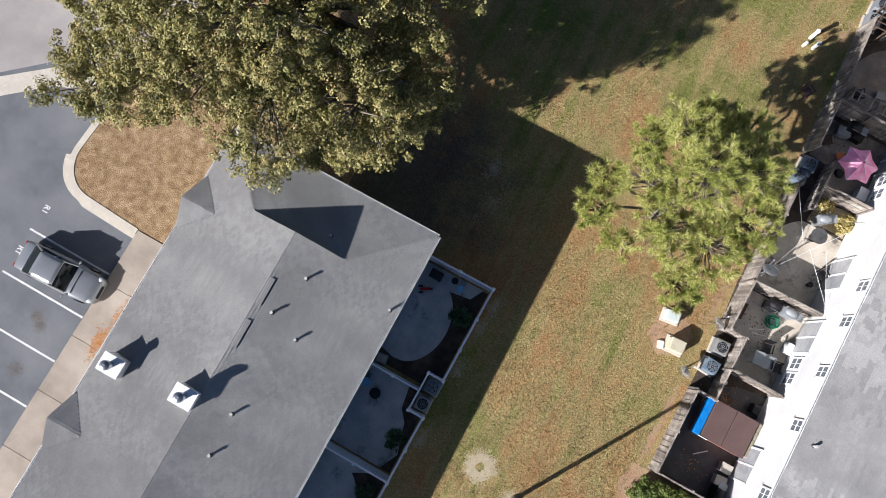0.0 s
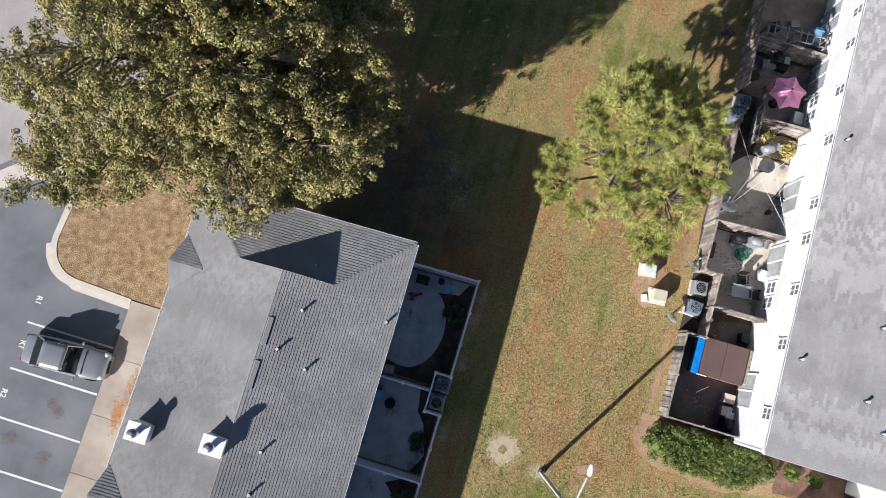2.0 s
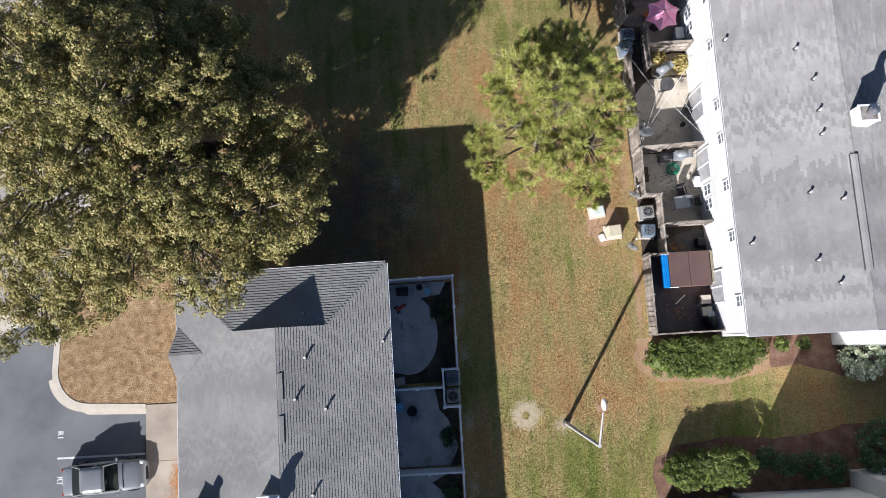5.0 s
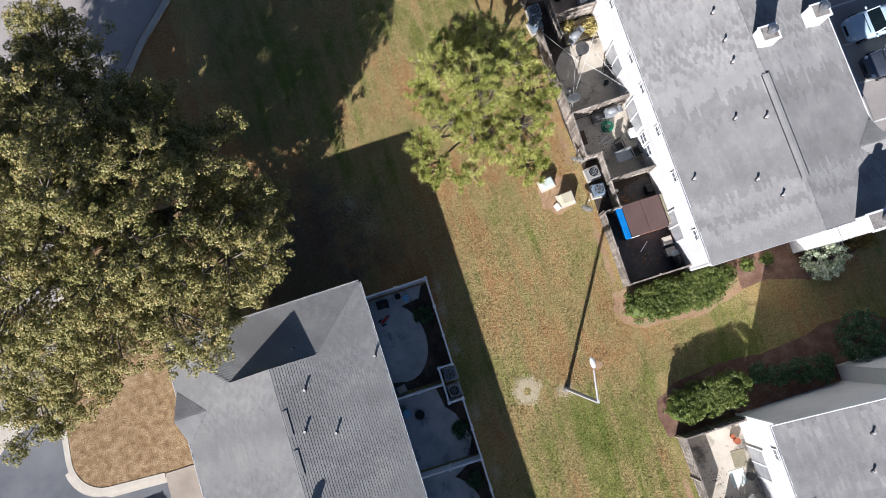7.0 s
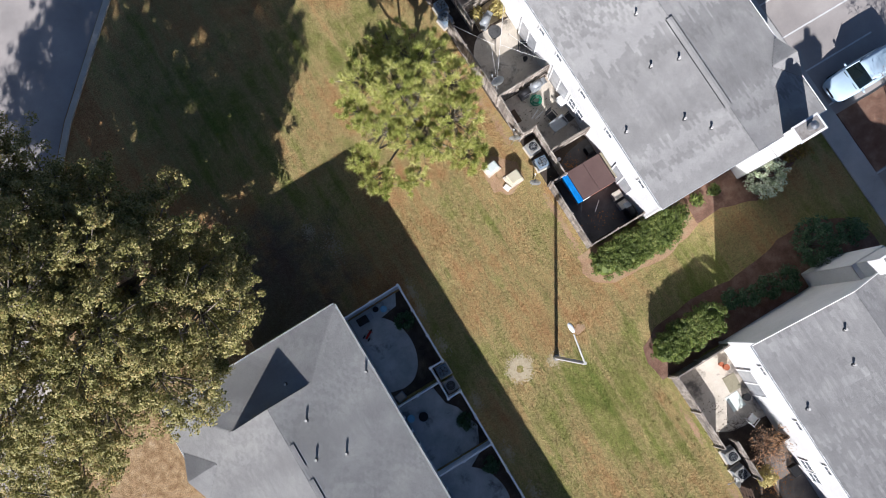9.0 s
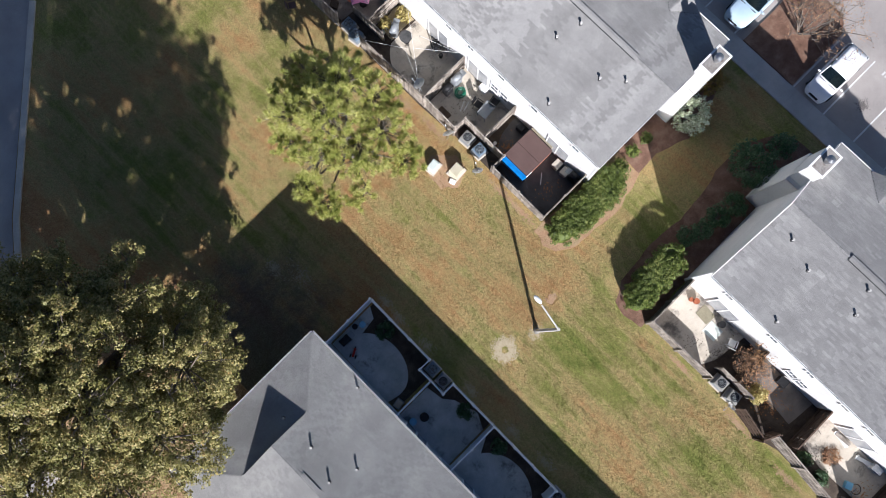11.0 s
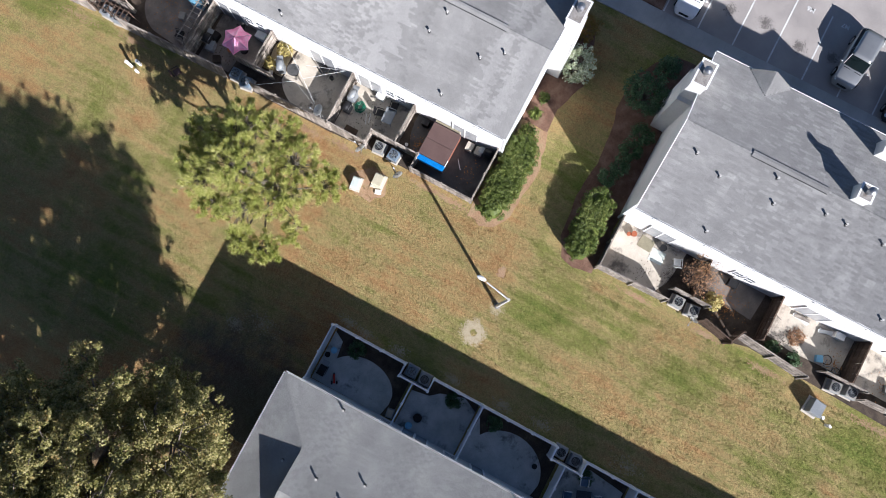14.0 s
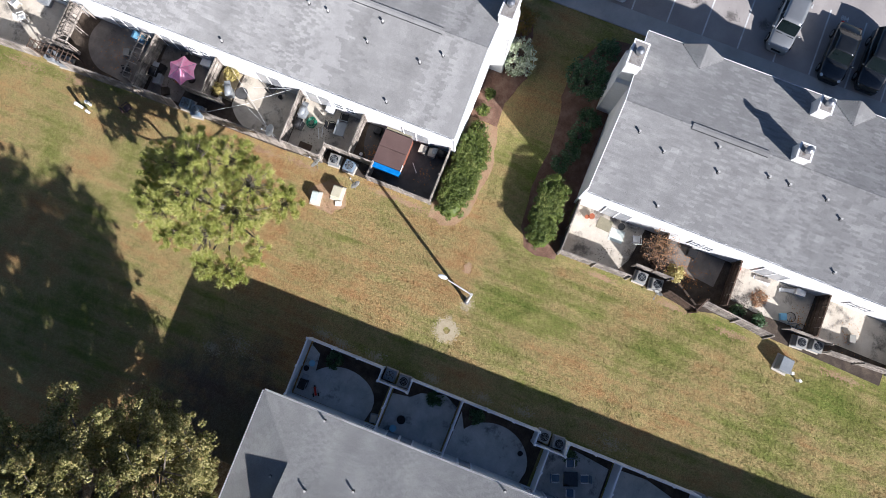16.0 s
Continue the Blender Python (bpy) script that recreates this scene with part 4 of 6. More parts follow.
# unseen lower boughs, north and west then south-east, added to fill the crown's shadow
OAK += [(-20.0, 21.5, 6.0, 2.3), (-23.0, 23.0, 6.0, 2.4), (-26.0, 20.5, 5.8, 2.4), (-18.6, 18.6, 6.4, 2.2), (-27.2, 16.5, 5.6, 2.2), (-23.0, 19.0, 6.5, 2.6),
        (-14.3, 12.5, 5.6, 1.6), (-14.0, 14.9, 5.8, 1.6), (-16.2, 11.6, 5.4, 1.7), (-16.0, 15.6, 6.0, 1.9),
        (-19.0, 13.0, 5.6, 2.0), (-21.6, 12.4, 5.6, 2.2), (-20.4, 14.6, 5.0, 1.8), (-18.0, 11.6, 6.6, 1.4), (-17.9, 11.6, 4.6, 1.5), (-21.9, 19.2, 4.8, 1.8)]


def oak_tree():
    rng = random.Random(5)
    tree = thing("oak_tree", "broad live oak with olive and browning leaves overhanging the roof", "tree", (0, 0, 0))
    base = (-21.8, 16.8, 0.0)
    bm = B()
    limb(bm, base, (-21.6, 16.9, 3.6), 0.55, 0.42, rng, 3, 0.05)
    tube(bm, (base[0], base[1], -0.1), (base[0], base[1], 0.5), 0.8, 0.52, 12)
    part("trunk", bm, "bark", tree)
    cs, rs, inner, inner_r = [], [], [], []
    for x, y, z, r in OAK:
        bm = B()
        pts = limb(bm, (-21.6, 16.9, 3.2), (x, y, z), 0.28, 0.09, rng, 5, 0.18)
        # boughs stand out from the lobe, each a spray of small dense clumps with dark gaps between
        for k in range(int(r * r * 2.1) + 4):
            th, ph = 2 * math.pi * rng.random(), math.acos(1 - 1.5 * rng.random())
            q = Vector((math.sin(ph) * math.cos(th), math.sin(ph) * math.sin(th), math.cos(ph) * 0.8))
            c = Vector((x, y, z)) + q * r * rng.uniform(0.55, 1.0) * (1.12 if k % 6 == 0 else 1.0)
            s = rng.uniform(0.5, 1.0)
            start = pts[-1].lerp(pts[-2], rng.random())
            tube(bm, start, c, 0.06, 0.025, 5, False)
            for j in range(10):
                e = Vector((rng.gauss(0, 0.5), rng.gauss(0, 0.5), rng.gauss(0.1, 0.3))) * s
                if j % 3 == 0:
                    tube(bm, c, c + e, 0.022, 0.008, 3, False)
                cs.append(c + e)
                rs.append(rng.uniform(0.2, 0.44))
        for k in range(int(r * r * 2.4) + 3):
            inner.append((x + rng.gauss(0, 0.34) * r, y + rng.gauss(0, 0.34) * r, z - 0.7 + rng.gauss(0, 0.2) * r))
            inner_r.append(rng.uniform(0.5, 0.95))
        part("limb", bm, "bark", tree)
    leaves("crown", cs, rs, 74, 0.062, "oak", tree, 7, 0.7, 0.75, 0.62)
    leaves("inner_crown", inner, inner_r, 110, 0.075, "oak", tree, 8, 0.7, 0.6, 0.62)
    return tree


oak_tree()

PINE = [(-0.6, 17.4, 8.2, 1.9), (1.3, 18.6, 7.4, 1.7), (-1.9, 19.4, 7.0, 1.6), (0.6, 20.4, 6.4, 1.5), (2.5, 16.8, 6.4, 1.5), (1.4, 14.8, 6.4, 1.7), (-0.6, 14.6, 6.8, 1.7), (-2.6, 16.2, 6.8, 1.5),
        (-3.9, 14.2, 5.2, 1.1), (-4.2, 15.8, 5.0, 0.9), (-3.2, 18.4, 5.6, 1.1), (1.2, 12.9, 5.0, 1.2), (2.6, 19.4, 5.4, 1.2), (-2.2, 13.2, 5.0, 0.8), (-1.2, 20.9, 5.4, 1.0)]


def pine_tree():
    rng = random.Random(9)
    rg = np.random.default_rng(4)
    tree = thing("pine_tree", "long-needled pine with yellow-green tufts on the lawn", "tree", (0, 0, 0))
    bm = B()
    limb(bm, (-0.5, 16.9, -0.05), (-0.4, 17.1, 7.6), 0.24, 0.08, rng, 6, 0.04)
    part("trunk", bm, "bark", tree)
    tips = []
    for x, y, z, r in PINE:
        bm = B()
        pts = limb(bm, (-0.45, 17.0, max(2.2, z - 2.0)), (x, y, z - 0.3), 0.09, 0.04, rng, 4, 0.15)
        for k in range(int(25 * r * r) + 11):
            th, ph = 2 * math.pi * rng.random(), math.acos(1 - 1.5 * rng.random())
            rr = r * rng.uniform(0.45, 1.05)
            c = Vector((x + math.sin(ph) * math.cos(th) * rr, y + math.sin(ph) * math.sin(th) * rr, z + math.cos(ph) * rr * 0.62))
            tube(bm, pts[-1].lerp(pts[-2], rng.random() * 0.8), c, 0.028, 0.012, 4, False)
            tips.append((c, (c - Vector((x, y, z - 0.8))).normalized()))
        part("limb", bm, "bark", tree)
    vs, fs = [], []
    for c, d in tips:
        n = 100
        v = rg.normal(size=(n, 3)) * 0.85 + np.array(d) * 0.65 + [0, 0, 0.2]
        v /= np.linalg.norm(v, axis=1, keepdims=True)
        ln = rg.uniform(0.18, 0.40, (n, 1)) * rng.uniform(0.8, 1.15)
        side = np.cross(v, rg.normal(size=(n, 3)))
        side /= np.linalg.norm(side, axis=1, keepdims=True)
        o = np.array(c) + rg.normal(size=(n, 3)) * 0.05
        k = len(vs) * 3
        vs.append(np.stack([o - side * 0.019, o + side * 0.019, o + v * ln], 1).reshape(-1, 3))
    v = np.concatenate(vs)
    raw("needles", v.tolist(), np.arange(len(v)).reshape(-1, 3).tolist(), "pine", tree)


pine_tree()


def hedge(name, label, outline_pts, h, seed, material="hedge", leaf=0.052):
    """A clipped hedge: twiggy core and a coat of leaves, along a plan line of (x, y, half width)."""
    rng = random.Random(seed)
    hd = thing(name, label, "hedge")
    core = B()
    cs, rs = [], []
    for k in range(len(outline_pts) - 1):
        (xa, ya, wa), (xb, yb, wb) = outline_pts[k], outline_pts[k + 1]
        n = max(2, int(math.hypot(xb - xa, yb - ya) / 0.45))
        for j in range(n):
            u = j / n
            x, y, w = xa + (xb - xa) * u, ya + (yb - ya) * u, wa + (wb - wa) * u
            ball(core, (x, y, h * 0.47), 1.0, 8, (w * 0.85, w * 0.85, h * 0.44))
            tube(core, (x, y, -0.05), (x, y, h * 0.3), 0.05, 0.03, 5)
            for i in range(int(w * 34)):
                a, s = rng.random() * 2 * math.pi, math.sqrt(rng.random())
                px, py = x + math.cos(a) * w * s, y + math.sin(a) * w * s
                edge = max(0.0, s - 0.75) / 0.25
                top = h * (1 - 0.30 * edge * edge) + rng.uniform(-0.06, 0.06)
                cs.append((px, py, top - 0.12))
                rs.append(0.2)
                if s > 0.7:
                    cs.append((px, py, rng.uniform(0.15, top - 0.15)))
                    rs.append(0.2)
    part("stem", core, "hedge", hd)
    leaves("foliage", cs, rs, 38, leaf, material, hd, seed, 0.8, 0.8, 0.6)
    return hd


hedge("clipped_hedge", "clipped dark green hedge beside the patio fence", [(5.7, 3.5, 1.0), (6.9, 3.45, 1.2), (9.4, 3.4, 1.24), (10.9, 3.5, 1.05)], 1.4, 21)
hedge("clipped_hedge", "clipped bright green hedge on a mulch bed", [(5.95, -2.95, 0.98), (7.8, -2.85, 1.08), (9.8, -2.75, 1.06)], 1.75, 22)


def bush(name, label, x, y, r, h, material, seed, leaf=0.07, n=None, per=26):
    rng = random.Random(seed)
    b = thing(name, label, "shrub")
    bm = B()
    cs, rs = [], []
    n = n or int(70 * r * r) + 12
    for k in range(n):
        th, ph = 2 * math.pi * rng.random(), math.acos(1 - 1.7 * rng.random())
        q = rng.uniform(0.55, 1.0)
        c = (x + r * q * math.sin(ph) * math.cos(th), y + r * q * math.sin(ph) * math.sin(th), h * 0.52 + h * 0.45 * q * math.cos(ph))
        cs.append(c)
        rs.append(rng.uniform(0.16, 0.3))
        if k % 3 == 0:
            tube(bm, (x, y, -0.03), c, 0.03, 0.01, 5, False)
    part("stem", bm, "bark", b)
    leaves("foliage", cs, rs, per, leaf, material, b, seed, 0.85, 0.5, 0.6)


bush("shrub", "round shrub with white variegated leaves beside the end wall", 17.15, 2.95, 1.35, 2.6, "bush_white", 31)
bush("shrub", "low orange and yellow autumn shrub", 19.8, 3.6, 1.05, 2.3, "bush_orange", 32)
bush("shrub", "round dark camellia shrub in the shade", 17.6, -2.25, 1.6, 2.6, "bush_dark", 33)
for x, y, r, h, s in ((13.7, -3.1, 0.75, 1.1, 34), (12.3, -2.9, 0.7, 1.0, 35), (11.3, -2.6, 0.6, 0.9, 36), (15.0, -3.3, 0.8, 1.1, 37), (20.2, -2.9, 0.9, 1.3, 46)):
    bush("shrub", "low dark green shrub against the end wall", x, y, r, h, "bush_dark", s)
for x, y, r, h, s in ((13.0, 3.9, 0.4, 0.5, 38), (11.7, 3.7, 0.5, 0.7, 39), (14.3, 3.8, 0.35, 0.45, 40)):
    bush("shrub", "small yellow-green shrub in red mulch", x, y, r, h, "hedge", s)


def bare_tree(name, label, x, y, r, h, seed, leaf_every=1):
    """A leafless crape myrtle: many fine twigs, a few dry leaves."""
    rng = random.Random(seed)
    t = thing(name, label, "tree")
    bm = B()
    cs, rs = [], []
    for k in range(9):
        a = 2 * math.pi * k / 9 + rng.uniform(-0.3, 0.3)
        p = Vector((x + math.cos(a) * r * 0.45, y + math.sin(a) * r * 0.45, h * 0.6))
        tube(bm, (x + math.cos(a) * 0.1, y + math.sin(a) * 0.1, -0.05), p, 0.06, 0.03, 5, False)
        for j in range(9):
            q = p + Vector((rng.uniform(-1, 1) * r * 0.6, rng.uniform(-1, 1) * r * 0.6, rng.uniform(0.1, 0.4) * h))
            tube(bm, p, q, 0.025, 0.008, 4, False)
            for i in range(5):
                w = q + Vector((rng.uniform(-1, 1) * 0.45, rng.uniform(-1, 1) * 0.45, rng.uniform(-0.1, 0.4)))
                tube(bm, q, w, 0.012, 0.005, 3, False)
                cs.append(w)
                rs.append(0.3)
    part("branch", bm, "bark", t)
    leaves("foliage", cs, rs, 4, 0.055, "twig", t, seed, 0.8, 0.3)


bare_tree("crape_myrtle", "bare crape myrtle with a few russet leaves by the car park", 27.2, 1.6, 3.0, 4.2, 51)

# ---- fences ----
def fence_line(p0, p1):
    a, b = Vector((*p0, 0)), Vector((*p1, 0))
    d = b - a
    return a, d.length, math.degrees(math.atan2(d.y, d.x))


def vinyl_fence(p0, p1, post0=True, post1=True, h=1.78):
    """White vinyl privacy fence: posts with caps, rails, tongued boards."""
    a, ln, turn = fence_line(p0, p1)
    f = thing("vinyl_fence", "white vinyl privacy fence panels with capped posts", "fence", a, turn, "white patio fences")
    n = max(1, round(ln / 2.0))
    for k in range(n + 1):
        if (k == 0 and not post0) or (k == n and not post1):
            continue
        x = ln * k / n
        p = part("post", box(B(), x - 0.065, -0.065, -0.05, x + 0.065, 0.065, h + 0.08, 0.008), "vinyl", f)
        bm = B()
        box(bm, x - 0.085, -0.085, h + 0.08, x + 0.085, 0.085, h + 0.105, 0.006)
        tube(bm, (x, 0, h + 0.105), (x, 0, h + 0.16), 0.1, 0.01, 4)
        part("post_cap", bm, "vinyl", p)
    for k in range(n):
        xa, xb = ln * k / n + 0.066, ln * (k + 1) / n - 0.066
        part("top_rail", box(B(), xa, -0.045, h - 0.12, xb, 0.045, h, 0.008), "vinyl", f)
        part("bottom_rail", box(B(), xa, -0.04, 0.06, xb, 0.04, 0.2, 0.008), "vinyl", f)
        bm = B()
        m = max(1, int((xb - xa) / 0.15))
        for j in range(m):
            box(bm, xa + (xb - xa) * j / m + 0.004, -0.018, 0.2, xa + (xb - xa) * (j + 1) / m - 0.004, 0.018, h - 0.12)
        tagged(part("board_infill", bm, "vinyl", f), kind="stuff")
    return f


PICKETS = {}


def picket_mesh(h, material):
    key = (h, material)
    if key not in PICKETS:
        bm = B()
        w = 0.077
        lo = [(-w, 0), (w, 0)]
        pts = [(-w, 0.0), (w, 0.0), (w, h - 0.05), (w * 0.55, h), (-w * 0.55, h), (-w, h - 0.05)]
        f = [bm.verts.new((x, -0.011, z)) for x, z in pts]
        g = [bm.verts.new((x, 0.011, z)) for x, z in pts]
        bm.faces.new(f[::-1])
        bm.faces.new(g)
        for k in range(6):
            j = (k + 1) % 6
            bm.faces.new((f[k], f[j], g[j], g[k]))
        bmesh.ops.recalc_face_normals(bm, faces=bm.faces[:])
        PICKETS[key] = mesh_of("picket", bm, material)
    return PICKETS[key]


def wood_fence(p0, p1, h=1.7, seed=0, material="wood_grey", label="weathered grey wooden picket fence round a patio", lean=0.0, gap=0.145):
    a, ln, turn = fence_line(p0, p1)
    rng = random.Random(seed)
    f = thing("wood_fence", label, "fence", a, turn, "wooden patio fences")
    f.matrix_basis = f.matrix_basis @ pose(0, 0, 0, lean, 0, 0)
    n = max(1, round(ln / 2.2))
    for k in range(n + 1):
        x = ln * k / n
        part("post", box(B(), x - 0.05, 0.03, -0.06, x + 0.05, 0.12, h + rng.uniform(0.0, 0.1), 0.006), material, f)
    for z in (0.35, h * 0.52, h - 0.3):
        part("rail", box(B(), 0, 0.012, z - 0.04, ln, 0.05, z + 0.04, 0.005), material, f)
    part("cap_rail", box(B(), -0.03, -0.03, h - 0.005, ln + 0.03, 0.06, h + 0.025, 0.006), material, f, "pale weathered cap rail")
    m = int(ln / gap)
    for k in range(m):
        if rng.random() < 0.004:
            continue
        part("picket", picket_mesh(round(h + rng.choice((-0.03, 0.0, 0.0, 0.03)), 2), material), material, f, "",
             pose((k + 0.5) * ln / m + rng.uniform(-0.005, 0.005), (0.008 if k % 2 else -0.012), rng.uniform(-0.02, 0.02), rng.uniform(-0.8, 0.8), rng.uniform(-0.7, 0.7), 0))
    return f


# white fences of the shaded row, with their bays for the air conditioners
XF, XI, XW = -6.2, -7.05, -10.05
vinyl_fence((XW, 8.85), (XF, 8.9))
vinyl_fence((XF, 8.9), (XF, 3.55), False)
for yc in (2.5, -8.5, -19.55):
    vinyl_fence((XF, yc + 1.05), (XI, yc + 1.05), False)
    vinyl_fence((XI, yc + 1.05), (XI, yc - 1.05), False)
    vinyl_fence((XI, yc - 1.05), (XF, yc - 1.05), False)
    vinyl_fence((XW, yc + 0.05), (XI, yc + 0.05), True, False)
    vinyl_fence((XF, yc - 1.05), (XF, yc - 4.65), False)
    vinyl_fence((XF, yc - 4.65), (XF, yc - 9.95 if yc > -15 else yc - 8.0), False)
    vinyl_fence((XW, yc - 4.65), (XF, yc - 4.65), True, False)

# wooden fences of the two lived-in rows
GX = 9.22
for name, x, ys, seed in (("b", 5.38, (4.85, 9.5), 101),):
    wood_fence((x, 9.45), (x, 4.85), 1.7, 101, lean=2)
    wood_fence((x, 4.85), (GX, 4.85), 1.7, 102)
    wood_fence((x, 15.95), (x - 0.05, 13.1), 1.7, 103, lean=-3)
    wood_fence((GX, 11.3), (6.4, 11.3), 1.7, 104)
    wood_fence((6.4, 13.1), (6.4, 9.5), 1.5, 105)
    wood_fence((6.4, 13.1), (x, 13.15), 1.4, 106)
    wood_fence((x, 9.5), (6.4, 9.5), 1.5, 107)
    wood_fence((GX, 16.05), (x - 0.05, 15.95), 1.72, 108)
    wood_fence((x - 0.15, 21.9), (x - 0.05, 15.95), 1.7, 109, lean=-3)
    wood_fence((6.6, 24.1), (6.6, 21.2), 1.4, 110)
    wood_fence((GX, 22.4), (6.6, 22.4), 1.7, 111)
    wood_fence((5.1, 27.1), (5.15, 24.2), 1.65, 112, lean=-6)
    wood_fence((GX, 27.0), (5.1, 27.1), 1.7, 113)
    wood_fence((4.9, 32.4), (5.1, 27.1), 1.65, 114, lean=-4)
    wood_fence((6.2, 35.0), (6.2, 32.4), 1.5, 115)
    wood_fence((GX, 33.6), (6.2, 33.6), 1.7, 116)
    wood_fence((4.6, 42.0), (5.0, 35.0), 1.6, 117, lean=-4)
dark = "leaning dark weathered wooden patio fence"
wood_fence((5.55, -9.6), (5.45, -4.65), 1.5, 121, "wood_grey", dark, lean=3)
wood_fence((5.45, -4.65), (GX, -4.65), 1.5, 122, "wood_grey", dark)
wood_fence((6.55, -12.3), (6.55, -9.7), 1.3, 123, "wood_grey", dark)
wood_fence((6.55, -11.0), (GX, -11.0), 1.5, 124, "wood_brown", dark)
wood_fence((5.0, -14.4), (5.5, -12.3), 1.4, 125, "wood_brown", dark, lean=6)
wood_fence((6.1, -14.9), (5.0, -14.4), 1.4, 126, "wood_brown", dark)
wood_fence((6.1, -16.1), (GX, -16.1), 1.7, 127, "wood_brown", dark)
wood_fence((5.2, -19.7), (5.7, -14.9), 1.4, 128, "wood_grey", dark, lean=8)
wood_fence((6.35, -23.6), (6.3, -20.7), 1.3, 129, "wood_grey", dark)
wood_fence((6.35, -22.3), (GX, -22.3), 1.7, 130, "wood_brown", dark)
wood_fence((5.9, -28.2), (5.7, -23.6), 1.4, 131, "wood_grey", dark, lean=5)
wood_fence((5.9, -28.2), (GX, -28.2), 1.5, 132, "wood_grey", dark)

# ---- patio floors ----
def patio(name, outline, material, label, z=0.03):
    return sheet(name, outline, z, material, label, "patio")


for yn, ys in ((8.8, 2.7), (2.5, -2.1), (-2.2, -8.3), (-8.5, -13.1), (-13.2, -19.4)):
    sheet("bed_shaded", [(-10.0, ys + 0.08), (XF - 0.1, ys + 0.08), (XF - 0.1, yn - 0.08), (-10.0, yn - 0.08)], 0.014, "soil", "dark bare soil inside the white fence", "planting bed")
patio("slab_shaded_1", [(-10.05, 3.5), (-9.2, 3.3)] + arc(-9.0, 5.7, 1.75, 2.4, -80, 62, 16) + [(-7.0, 8.0), (-6.6, 8.75), (-10.05, 8.7)], "patio_shade", "curved blue-grey concrete slab in shade")
patio("slab_shaded_2", [(-10.05, -2.0), (-6.9, -2.0), (-6.4, -1.0), (-6.9, 0.6), (-7.4, 1.2), (-7.6, 2.4), (-10.05, 2.4)], "patio_shade", "cracked blue-grey concrete slab in shade")
patio("slab_shaded_3", [(-10.05, -7.6)] + arc(-9.2, -5.2, 2.3, 2.6, -88, 60, 18) + [(-7.0, -2.4), (-10.05, -2.3)], "patio_shade", "curved blue-grey concrete slab in shade")
patio("slab_shaded_4", [(-10.05, -12.9), (-6.9, -12.9), (-6.6, -10.4), (-7.3, -8.7), (-10.05, -8.7)], "patio_shade", "blue-grey concrete slab in shade")
patio("slab_shaded_5", [(-10.05, -18.9), (-7.4, -18.7), (-6.6, -15.5), (-6.7, -13.3), (-10.05, -13.2)], "patio_shade", "blue-grey concrete slab in shade")
sheet("bed_b", [(5.4, 4.9), (9.25, 4.9), (9.25, 40), (5.2, 40), (5.2, 16), (5.4, 13)], 0.014, "soil", "dark soil and leaf litter inside the fence", "planting bed")
patio("slab_b_1", [(5.6, 5.0), (9.25, 5.0), (9.25, 11.0), (8.6, 11.0)] + arc(8.5, 8.4, 2.6, 2.55, 92, 178, 12) + [(5.7, 8.2)], "patio_dark", "dark concrete slab with a curved edge, fence shade in its colour")
patio("slab_b_2", [(5.7, 13.3), (6.6, 13.2), (6.6, 11.5), (9.25, 11.5), (9.25, 15.9), (5.7, 15.9)], "patio", "mildewed tan concrete slab")
patio("slab_b_3", [(5.5, 16.2), (9.25, 16.2), (9.25, 20.7), (7.6, 20.7)] + arc(8.3, 18.2, 2.8, 2.9, 120, 200, 10), "patio", "pale tan concrete slab with a curved edge")
patio("slab_b_4", [(5.6, 24.3), (6.8, 24.2), (6.8, 22.6), (9.25, 22.6), (9.25, 26.8), (5.6, 26.8)], "patio_mid", "brown-grey mildewed concrete slab")
patio("slab_b_5", [(5.4, 27.3), (9.25, 27.3), (9.25, 32.0)] + arc(8.0, 29.6, 2.4, 2.7, 80, 160, 10), "patio_mid", "brown-grey mildewed concrete slab with a curved edge")
patio("slab_b_6", [(6.4, 34.0), (9.25, 34.0), (9.25, 40.0), (5.2, 40.0), (5.2, 36.0)], "patio", "tan concrete slab")
sheet("bed_straw", wobble([(7.1, 20.9), (9.2, 20.8), (9.2, 22.3), (7.1, 22.3)], 0.08, 0.3, 6), 0.026, "sand", "pale dry straw and sand beside the slab", "planting bed")
sheet("bed_c", [(5.0, -28), (9.25, -28), (9.25, -4.8), (5.6, -4.8), (5.7, -9.6), (5.1, -14.4), (5.5, -16)], 0.014, "soil", "dark soil and dead leaves inside the fence", "planting bed")
patio("slab_c_1", [(5.75, -8.8), (6.9, -9.4), (9.25, -9.7), (9.25, -4.8), (5.6, -4.8)], "patio", "pale tan concrete slab with dark stains")
patio("slab_c_2", [(7.2, -15.4), (9.25, -15.6), (9.25, -11.6), (7.6, -11.8)], "patio_mid", "grey concrete slab strewn with dead leaves")
patio("slab_c_3", [(6.7, -22.0), (9.25, -22.1), (9.25, -16.3), (6.9, -16.3), (6.6, -18.5)], "patio", "pale concrete slab")
patio("slab_c_4", [(6.5, -28.0), (9.25, -28.0), (9.25, -22.5), (6.6, -22.5)], "patio", "pale concrete slab")

# ---- things on the lawn ----
def ring(bm, c, big, small, n=24, m=6):
    """A closed hoop lying flat."""
    rows = []
    for k in range(n):
        a = 2 * math.pi * k / n
        rows.append([bm.verts.new((c[0] + (big + small * math.cos(2 * math.pi * j / m)) * math.cos(a), c[1] + (big + small * math.cos(2 * math.pi * j / m)) * math.sin(a), c[2] + small * math.sin(2 * math.pi * j / m))) for j in range(m)])
    for k in range(n):
        p, q = rows[k], rows[(k + 1) % n]
        for j in range(m):
            i = (j + 1) % m
            bm.faces.new((p[j], q[j], q[i], p[i]))
    return bm


